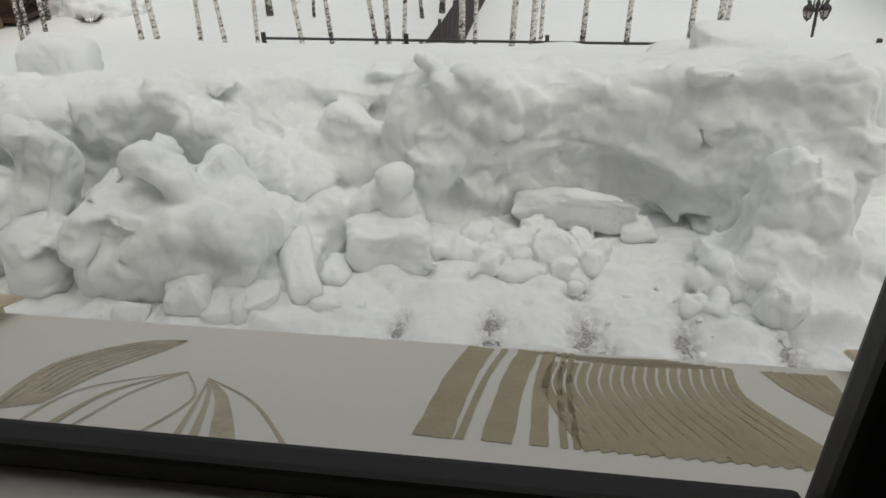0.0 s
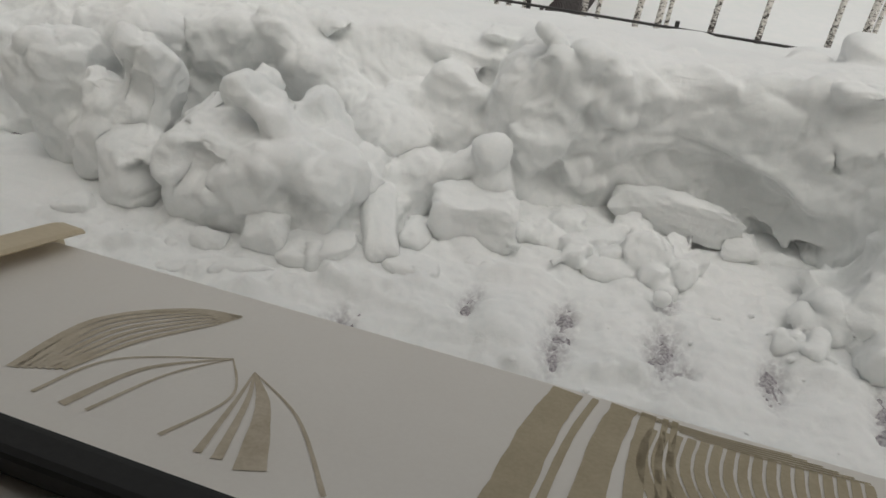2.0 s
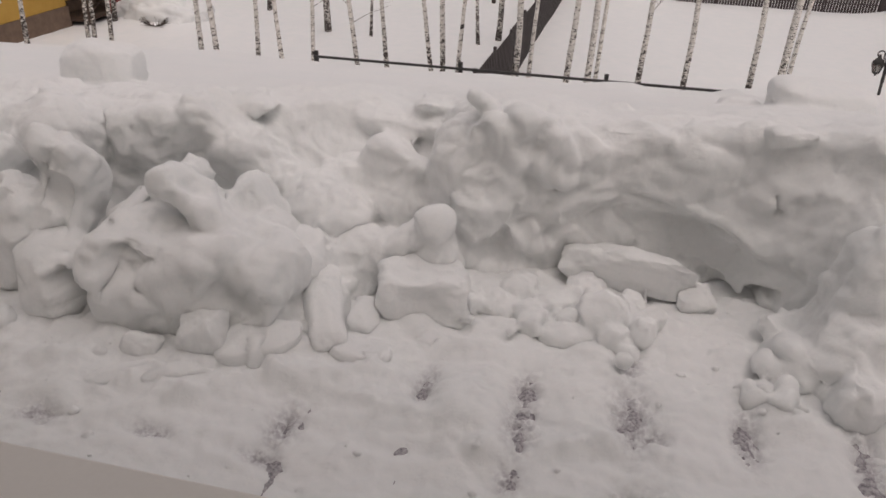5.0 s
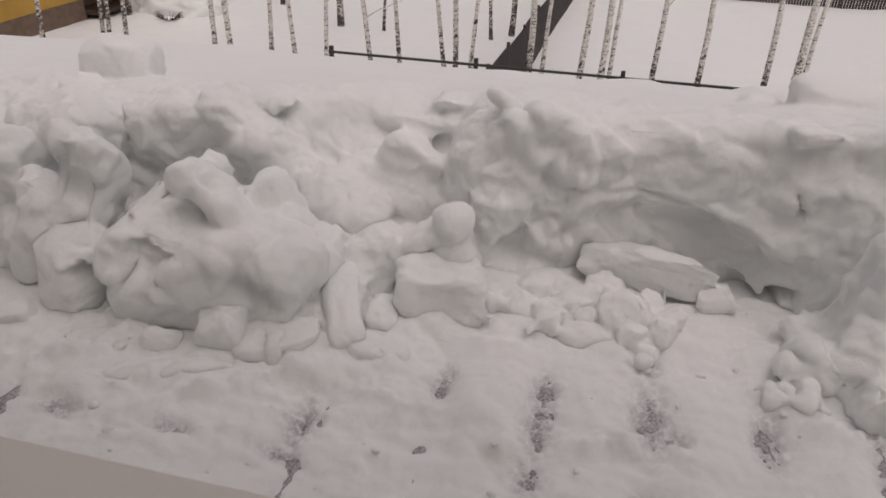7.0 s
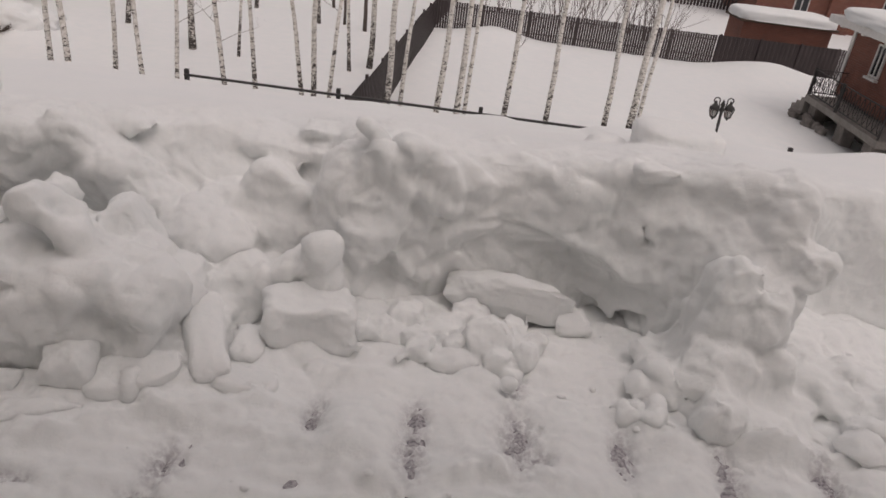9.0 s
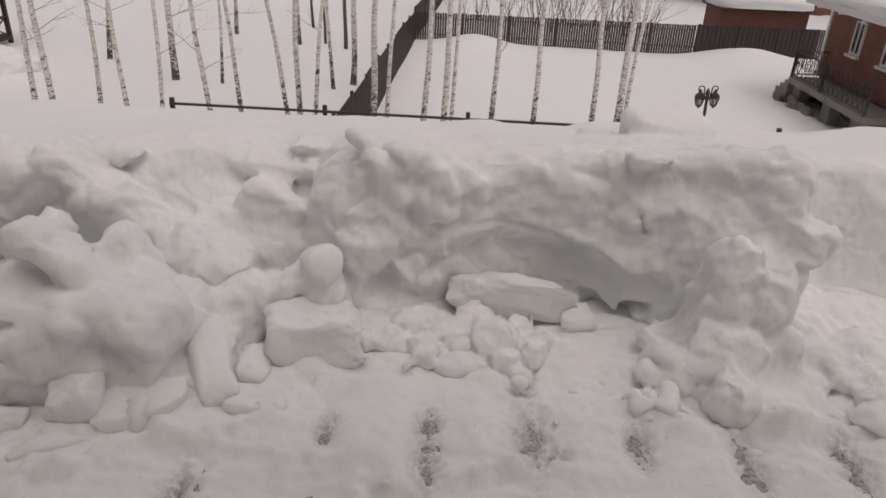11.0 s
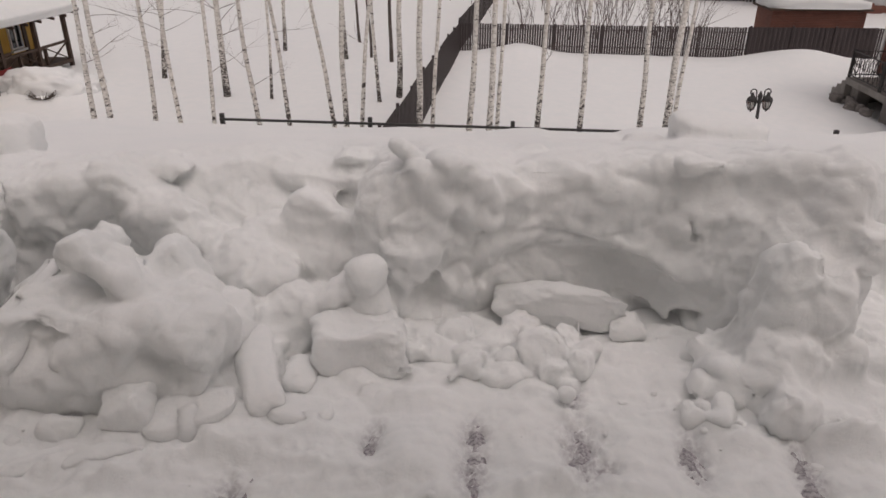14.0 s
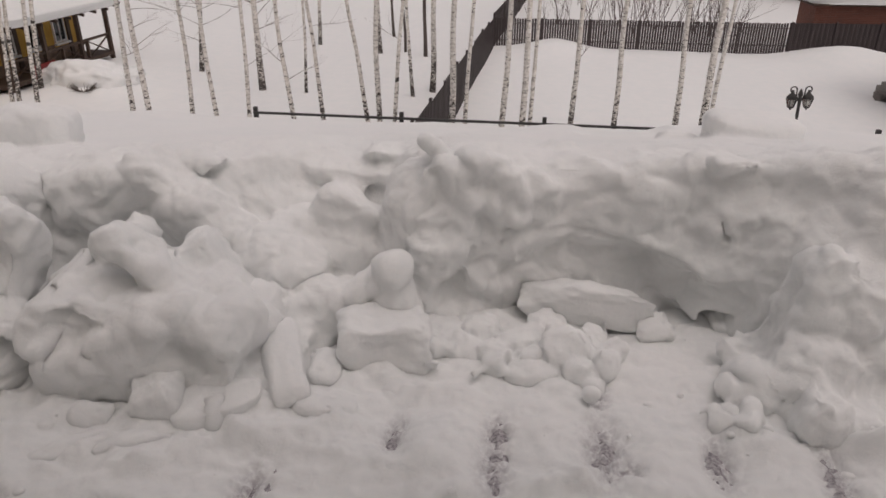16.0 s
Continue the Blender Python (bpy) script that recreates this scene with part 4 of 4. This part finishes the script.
# fences of upright metal slats
def fence(name, label, a, b, height, n_posts, step=0.115, gap=0.2, foot=-0.25, drop=0.0):
    """A slatted fence from a to b (x, y on the ground)."""
    top = base(name, pose(0, 0, 0), label, "fence")
    a, b = Vector(a), Vector(b)
    length = (b - a).length
    way = (b - a) / length
    side = Vector((-way.y, way.x))
    turn = math.degrees(math.atan2(way.y, way.x))
    n = int(length / step)
    slat = boxed(-step * (1 - gap) / 2, step * (1 - gap) / 2, -0.01, 0.01, foot, height, bevel=0.0)
    me = bpy.data.meshes.new("slat")
    slat.to_mesh(me)
    slat.free()
    me.materials.append(FENCE)
    singles = min(n, 300)
    rest = bmesh.new()
    for k in range(n):
        q = a + way * (k + 0.5) * step
        z = GROUND - drop * math.floor(k * step / 2.4) * 0.06
        m = pose(q.x, q.y, z + 0.012 * math.sin(k * 1.7), 0, 0, turn)
        if k < singles:
            ob = new("slat", me)
            ob.parent = top
            ob.matrix_world = m
        else:
            box(rest, -step * (1 - gap) / 2, step * (1 - gap) / 2, -0.01, 0.01, foot, height, m=m)
    if n > singles:
        tagged(part("more_slats", rest, FENCE, top), kind="stuff")
    else:
        rest.free()
    for h in (0.35, height - 0.22):
        bm = bmesh.new()
        p, q = a + side * 0.04, b + side * 0.04
        beam(bm, (p.x, p.y, GROUND + h), (q.x, q.y, GROUND + h), 0.04)
        part("cross_rail", bm, FENCE, top)
    for k in range(n_posts + 1):
        q = a + (b - a) * k / n_posts + side * 0.09
        part("post", boxed(q.x - 0.03, q.x + 0.03, q.y - 0.03, q.y + 0.03, GROUND - 0.4, GROUND + height + 0.02), FENCE, top)
    return top


fence("slatted_fence", "dark brown slatted metal fence with snow behind it", (-2.2, 34.3), (10.9, 34.5), 1.32, 6)
fence("slatted_fence", "dark brown slatted fence beside the brick shed", (16.6, 34.9), (24, 35.2), 1.32, 4)
fence("far_fence", "brown slatted fence far across the field", (-40.0, 64.0), (24.0, 56.0), 1.7, 26, step=0.24, gap=0.25)
fence("far_fence", "second brown slatted fence far across the field", (-6.0, 76.0), (40.0, 70.0), 1.8, 20, step=0.3, gap=0.25)


def solid_fence(name, label, runs):
    """Close-boarded panels in steps: (x0, y0, x1, y1, height)."""
    top = base(name, pose(0, 0, 0), label, "fence")
    for x0, y0, x1, y1, h in runs:
        d = Vector((x1 - x0, y1 - y0))
        n = max(2, int(d.length / 0.2))
        t = math.degrees(math.atan2(d.y, d.x))
        bm = bmesh.new()
        way, off = d.normalized(), Vector((-d.normalized().y, d.normalized().x))
        line = []
        for k in range(n):
            for f, s in ((0.0, 0), (0.45, 0), (0.55, 1), (1.0, 1)):
                line.append(Vector((x0, y0)) + d * (k + f) / n * 0.998 + off * 0.03 * s)
        prev = None
        for q in line:
            row = [bm.verts.new((q.x + off.x * o, q.y + off.y * o, GROUND + z)) for o, z in ((0, -0.4), (0, h), (0.006, h), (0.006, -0.4))]
            if prev:
                for a in range(4):
                    bm.faces.new((prev[a], row[a], row[(a + 1) % 4], prev[(a + 1) % 4]))
            prev = row
        bmesh.ops.remove_doubles(bm, verts=bm.verts[:], dist=0.0005)
        part("panel", bm, FENCE, top)
        part("post", boxed(x0 - 0.04, x0 + 0.04, y0 - 0.04, y0 + 0.04, GROUND - 0.4, GROUND + h + 0.05), FENCE, top)
    return top


runs = []
for k in range(11):
    y0, y1 = 34.3 - 2.3 * k, 34.3 - 2.3 * (k + 1)
    runs.append((-2.2 - 0.035 * (34.3 - y0), y0, -2.2 - 0.035 * (34.3 - y1), y1, 1.36 + 0.05 * (k % 3) + 0.02 * k))
solid_fence("board_fence", "dark brown close-boarded fence stepping down the yard", runs)
solid_fence("board_fence", "dark brown close-boarded fence before the shed", [(10.95 + 1.9 * k, 34.5 + 0.12 * k, 12.85 + 1.9 * k, 34.62 + 0.12 * k, 1.34) for k in range(3)])
solid_fence("board_fence", "dark boarded fence running back into the field", [(-2.2 + 0.25 * k, 34.4 + 4.0 * k, -1.95 + 0.25 * k, 38.4 + 4.0 * k, 1.5) for k in range(5)])


# the twin-lantern garden lamp
def garden_lamp(x, y):
    z0 = yard_height(x, y)
    top = base("garden_lamp", pose(x, y, z0, 0, -2.5, 0), "black cast-iron garden lamp with two hanging lanterns", "street lamp")
    h = 2.48
    bm = bmesh.new()
    tube(bm, [(0, 0, -0.3), (0, 0, 0.5), (0, 0, 0.55), (0, 0, 1.9), (0, 0, 1.95), (0, 0, h - 0.35), (0, 0, h - 0.12)], [0.055, 0.05, 0.034, 0.028, 0.036, 0.032, 0.04], 10)
    tube(bm, [(0, 0, h - 0.12), (0, 0, h - 0.06), (0, 0, h), (0, 0, h + 0.05)], [0.04, 0.055, 0.03, 0.008], 10)
    part("pole", bm, IRON, top, smooth=True)
    for s in (-1, 1):
        bm = bmesh.new()
        arc = [(s * 0.03, 0, h - 0.22), (s * 0.07, 0, h - 0.12), (s * 0.085, 0, h - 0.03)] + [(s * (0.150 - 0.065 * math.cos(a)), 0, h + 0.03 + 0.065 * math.sin(a)) for a in np.linspace(0.1, 4.4, 12)]
        tube(bm, arc, [0.014] * len(arc), 6)
        part("arm", bm, IRON, top, smooth=True)
        lantern = part("lantern", boxed(-0.02, 0.02, -0.02, 0.02, -0.03, 0.05), IRON, top, "six-sided black lantern with clear panes")
        lantern.location, lantern.scale = (s * 0.165, 0, h - 0.03), (1.02, 1.02, 0.98)
        bm = bmesh.new()
        tube(bm, [(0, 0, -0.14), (0, 0, -0.08), (0, 0, -0.03), (0, 0, 0.02)], [0.115, 0.10, 0.05, 0.02], 6)
        part("hood", bm, IRON, lantern)
        bm = bmesh.new()
        for k in range(6):
            a = k * math.tau / 6
            beam(bm, (0.115 * math.cos(a), 0.115 * math.sin(a), -0.14), (0.065 * math.cos(a), 0.065 * math.sin(a), -0.32), 0.012)
        tube(bm, [(0, 0, -0.315), (0, 0, -0.34), (0, 0, -0.36), (0, 0, -0.39)], [0.075, 0.06, 0.02, 0.012], 6)
        part("cage", bm, IRON, lantern)
        bm = bmesh.new()
        tube(bm, [(0, 0, -0.145), (0, 0, -0.312)], [0.100, 0.058], 6)
        part("pane", bm, CLEAR, lantern)
        bm = bmesh.new()
        tube(bm, [(0, 0, -0.30), (0, 0, -0.26), (0, 0, -0.20), (0, 0, -0.17)], [0.02, 0.03, 0.03, 0.012], 8)
        part("bulb", bm, WHITE, lantern)
    return top


garden_lamp(5.67, 16.4)


def snow_cap(name, label, x0, x1, y0, y1, z, h, seed, m=None, parent=None):
    """A thick rounded layer of snow on a roof."""
    bm = lump_points(((x1 - x0) / 2, (y1 - y0) / 2, h), 7, 0.02, seed, 22, 0)
    for v in bm.verts:
        v.co.z = max(v.co.z, -0.02)
    bm.transform(Matrix.Translation(((x0 + x1) / 2, (y0 + y1) / 2, z)))
    ob = part(name, bm, YARD, parent, smooth=True)
    if m:
        ob.matrix_world = m
    return ob if parent else tagged(ob, label, "snow")


def sash(parent, x, y, z, w, h, name="window", face="y"):
    """A white two-light window facing -y (or -x), its lower corner at x, y, z."""
    win = part(name, boxed(0.04, w - 0.04, -0.01, 0.02, 0.04, h - 0.04), PANE, parent, "white-framed window with dark panes")
    bits = [("frame_left", (0, 0.06, -0.05, 0.03, 0, h)), ("frame_right", (w - 0.06, w, -0.05, 0.03, 0, h)), ("frame_top", (0.06, w - 0.06, -0.05, 0.03, h - 0.06, h)), ("frame_bottom", (0.06, w - 0.06, -0.05, 0.03, 0, 0.06)),
            ("mullion", (w / 2 - 0.03, w / 2 + 0.03, -0.045, 0.028, 0.06, h - 0.06)), ("sill", (-0.08, w + 0.08, -0.14, 0.0, -0.10, -0.02))]
    for n, d in bits:
        part(n, boxed(*d, bevel=0.006), WHITE, win)
    win.matrix_local = pose(x, y, z, 0, 0, -90 if face == "x" else 0)
    return win


# brick shed behind the fence, its roof under a thick layer of snow
shed = base("brick_shed", pose(12.15, 35.6, GROUND, 0, 0, 1.5), "low red brick shed with thick snow on its roof", "shed")
part("wall", boxed(0, 4.2, 0, 2.1, -0.4, 1.95), BRICK, shed)
part("roof", boxed(-0.18, 4.4, -0.18, 2.3, 1.955, 2.05), TIMBER, shed)
ob = snow_cap("snow_layer", "", -0.2, 4.42, -0.22, 2.3, 2.055, 0.46, 71, parent=shed)

# large brick house behind
big = base("brick_house", pose(18.3, 52.0, GROUND, 0, 0, -4), "tall red-brown brick house far behind the fence", "house")
part("wall", boxed(0, 14, 0, 10, -0.4, 7.5), BRICK, big)
part("corner_pier", boxed(4.6, 6.2, -0.35, -0.005, -0.4, 7.5), BRICK, big)
part("roof", boxed(-0.5, 14.5, -0.6, 10.5, 7.505, 7.9), TIMBER, big)
for x, z in ((2.4, 0.9), (8.0, 0.9), (2.4, 4.2), (8.0, 4.2)):
    sash(big, x, -0.03, z, 0.95, 1.6)

# near brick house with white trim and iron-railed porch
near = base("brick_house", pose(13.1, 26.1, GROUND, 0, 0, 0), "red brick house with white trim beside the yard", "house")
part("wall", boxed(0, 8, -6.5, 0.9, 0.9, 3.43), BRICK, near)
part("plinth", boxed(0.1, 8, -6.4, 0.8, -0.4, 0.9), STONE, near)
part("corner_board", boxed(-0.05, 0.12, 0.78, 0.95, 0.9, 3.43), WHITE, near)
part("fascia", boxed(-0.75, 8.5, -7.2, -7.12, 3.28, 3.53), WHITE, near)
part("fascia", boxed(-0.78, -0.70, -7.1, 1.55, 3.28, 3.53), WHITE, near)
part("fascia", boxed(-0.68, 8.5, 1.5, 1.58, 3.28, 3.53), WHITE, near)
part("eaves", boxed(-0.69, 8.5, -7.1, 1.49, 3.435, 3.50), WHITE, near)
for k in range(5):
    part("bracket", boxed(-0.66, -0.02, 0.7 - 1.6 * k, 0.82 - 1.6 * k, 3.20, 3.43), WHITE, near)
snow_cap("snow_layer", "", -0.8, 8.6, -7.25, 1.65, 3.535, 0.42, 72, parent=near)
for y in (-1.0, -3.0, -5.0):
    sash(near, -0.03, y, 2.0, 0.62, 1.05, face="x")
porch = base("porch", pose(11.75, 22.6, GROUND), "raised concrete porch with wrought-iron railing and stone footing", "porch")
part("landing", boxed(0.15, 1.7, -1.5, 3.9, 0.62, 0.85, bevel=0.03), CONCRETE, porch)
for y in (-1.1, 0.8, 3.1):
    part("pier", boxed(0.3, 0.75, y, y + 0.55, -0.4, 0.62, bevel=0.06), STONE, porch)
for k in range(3):
    part("step", boxed(0.2, 1.5, 3.9 + 0.32 * k, 4.25 + 0.32 * k, -0.3, 0.66 - 0.19 * k, bevel=0.02), CONCRETE, porch)


def iron_panel(parent, a, b, h):
    a, b = Vector(a), Vector(b)
    for q in (a, b):
        bm = bmesh.new()
        beam(bm, q, q + Vector((0, 0, h + 0.05)), 0.05)
        part("rail_post", bm, IRON, parent)
    for z in (0.1, h):
        bm = bmesh.new()
        beam(bm, a + Vector((0, 0, z)), b + Vector((0, 0, z)), 0.035)
        part("hand_rail", bm, IRON, parent)
    n = max(3, int((b - a).length / 0.3))
    way = (b - a).normalized()
    for k in range(n):
        bm = bmesh.new()
        c = a + (b - a) * (k + 0.5) / n + Vector((0, 0, h * 0.55))
        for s in (-1, 1):
            loop = [c + way * s * (0.02 + 0.10 * (1 - math.cos(t))) * 0.5 + Vector((0, 0, s * 0.0 + 0.36 * math.sin(t * 0.5 - 1.57))) for t in np.linspace(0, 6.28, 12)]
            tube(bm, loop, [0.012] * len(loop), 5)
        ring = [c + way * 0.07 * math.cos(t) + Vector((0, 0, 0.07 * math.sin(t))) for t in np.linspace(0, 6.28, 10)]
        tube(bm, ring, [0.01] * len(ring), 5)
        part("scroll", bm, IRON, parent)


iron_panel(porch, (0.2, 3.85, 0.85), (0.2, 1.6, 0.85), 0.9)
iron_panel(porch, (0.2, 1.5, 0.85), (0.2, -1.4, 0.85), 0.9)
iron_panel(porch, (0.25, 3.85, 0.85), (1.5, 3.85, 0.85), 0.9)
rnd = random.Random(8)
for k in range(6):
    bm = lump_points((0.16 + 0.10 * rnd.random(), 0.15 + 0.1 * rnd.random(), 0.17), 4.5, 0.25, 500 + k, 8, 7)
    ob = part("rubble_stone", bm, STONE, smooth=True)
    ob.matrix_world = pose(11.95 + rnd.uniform(-0.2, 0.2), 26.6 - 0.42 * k, GROUND + 0.08, 0, 0, rnd.uniform(0, 90))
    tagged(ob, "rough grey stone beside the porch footing", "stone", "stones by the porch")

# ochre house with a timber veranda along its long side
yh = base("yellow_house", pose(-18.6, 29.55, GROUND, 0, 0, 90), "ochre-yellow house with brown plinth behind a timber veranda", "house")
part("wall", boxed(-6.2, -0.55, 0.75, 8, 0.75, 2.9), YELLOW, yh)
part("plinth", boxed(-6.2, -0.51, 0.71, 8.04, -0.4, 0.75), BROWNSTONE, yh)
part("wing", boxed(-13.0, -6.9, 0.2, 8, 0.75, 4.6), YELLOW, yh)
part("wing_plinth", boxed(-13.05, -6.86, 0.16, 8.04, -0.4, 0.75), BROWNSTONE, yh)
part("doorway", boxed(-6.85, -6.25, 0.9, 1.0, 0.2, 2.4), BROWNSTONE, yh)
part("deck", boxed(-6.8, -0.1, -0.4, 0.70, 0.2, 0.35), TIMBER, yh)
for x in (-2.3, -3.9, -5.4):
    sash(yh, x, 0.72, 1.0, 0.75, 0.95)
for x in (-8.6, -10.9):
    sash(yh, x, 0.17, 1.5, 0.95, 1.5)
for x in (-1.35, -4.55):
    part("pilaster", boxed(x - 0.10, x + 0.10, 0.64, 0.708, 0.35, 2.4), TIMBER, yh)
part("wall_panel", boxed(-3.05, -2.45, 0.66, 0.708, 0.35, 0.95), BROWNSTONE, yh)
roof_ob = part("veranda_roof", boxed(-6.9, 0.45, -0.75, 2.6, -0.05, 0.05), TIMBER, yh)
roof_ob.matrix_local = pose(0, 0, 2.42, 15, 0, 0)
for k in range(9):
    bm = boxed(-0.04, 0.04, -0.85, 1.9, -0.15, -0.052)
    ob = part("rafter", bm, TIMBER, yh)
    ob.matrix_local = pose(0.2 - 0.85 * k, 0, 2.42, 15, 0, 0)
bm = lump_points((3.75, 1.75, 0.20), 9, 0.008, 77, 22, 0)
cap_ob = part("snow_layer", bm, YARD, yh, "thick snow on the veranda roof", smooth=True)
cap_ob.matrix_local = pose(-3.2, 0.86, 2.42 + 0.38, 15, 0, 0)
for x in (-0.15, -2.2, -4.4, -6.6):
    part("post", boxed(x - 0.075, x + 0.075, -0.38, -0.23, -0.3, 2.26), TIMBER, yh)
for k in range(4):
    x = -0.15 - 1.62 * k
    bm = bmesh.new()
    beam(bm, (x, -0.3, 1.05), (x - 1.62, -0.3, 1.05), 0.09)
    part("veranda_rail", bm, TIMBER, yh)
    for s in (0, 1):
        bm = bmesh.new()
        beam(bm, (x - 0.1, -0.3 + 0.03 * s, 0.35 + 0.62 * s), (x - 1.52, -0.3 + 0.03 * s, 0.97 - 0.62 * s), 0.07, 0.03)
        part("cross_brace", bm, TIMBER, yh)
    part("baluster_post", boxed(x - 1.67, x - 1.57, -0.36, -0.24, -0.3, 1.10), TIMBER, yh)
part("red_board", boxed(-5.4, -4.2, -0.46, -0.42, -0.3, 0.75), RED, yh, "red painted board on the veranda")

# snow-laden bushes and a half-buried planter
for x, y, a, b, h, s in ((-16.2, 24.5, 1.3, 0.9, 0.78, 81), (-17.4, 24.9, 1.0, 0.8, 0.6, 82), (-15.3, 24.9, 0.8, 0.6, 0.50, 83)):
    bm = lump_points((a, b, h), 2.4, 0.16, s, 18, 0)
    ob = part("snowy_bush", bm, YARD, smooth=True)
    ob.matrix_world = pose(x, y, GROUND + 0.15)
    tagged(ob, "low bush wholly covered by a rounded heap of snow", "bush")
bm = bmesh.new()
rnd = random.Random(3)
for k in range(90):
    a = rnd.uniform(0, math.tau)
    limb(bm, Vector((0.2 * math.cos(a), 0.15 * math.sin(a), 0)), (math.cos(a), math.sin(a), rnd.uniform(0.1, 1.2)), 0.4, 0.012, 0, rnd)
ob = part("bare_shrub", bm, BARK)
ob.matrix_world = pose(-15.95, 23.45, GROUND + 0.10)
tagged(ob, "dark bare shrub poking out of the snow", "shrub")


# bare brush beyond the fence
def brush(x, y, h, n, seed, spread_r=1.0):
    rnd = random.Random(seed)
    bm = bmesh.new()
    for k in range(n):
        a, q = rnd.uniform(0, math.tau), rnd.random() ** 0.5 * spread_r
        limb(bm, Vector((q * math.cos(a), q * math.sin(a), -0.1)), (0.25 * math.cos(a), 0.25 * math.sin(a), 1), h * rnd.uniform(0.6, 1.1), 0.022, 3, rnd, -0.15)
    ob = part("bare_bush", bm, TWIG)
    ob.matrix_world = pose(x, y, GROUND)
    tagged(ob, "tall bare brown brush growing in snow", "bush", "brush beyond the fence")


for k, (x, y, h, n, r) in enumerate([(4.2, 40, 3.0, 16, 1.4), (6.6, 41, 3.4, 18, 1.2), (8.3, 39, 3.0, 14, 0.7), (9.3, 38.5, 3.2, 12, 0.6), (2.0, 42, 2.6, 12, 1.3), (5.6, 44, 3.4, 16, 1.6), (0.2, 41, 2.0, 8, 1.0), (8, 50, 4, 14, 2.5), (3, 52, 4, 14, 2.5), (12.5, 55, 3.5, 12, 2), (-2, 55, 3, 10, 2), (6, 64, 4.5, 16, 3), (0, 66, 4, 14, 3), (12, 66, 4.5, 16, 3)]):
    brush(x, y, h, int(n * 0.9), 200 + k, r * 1.15)
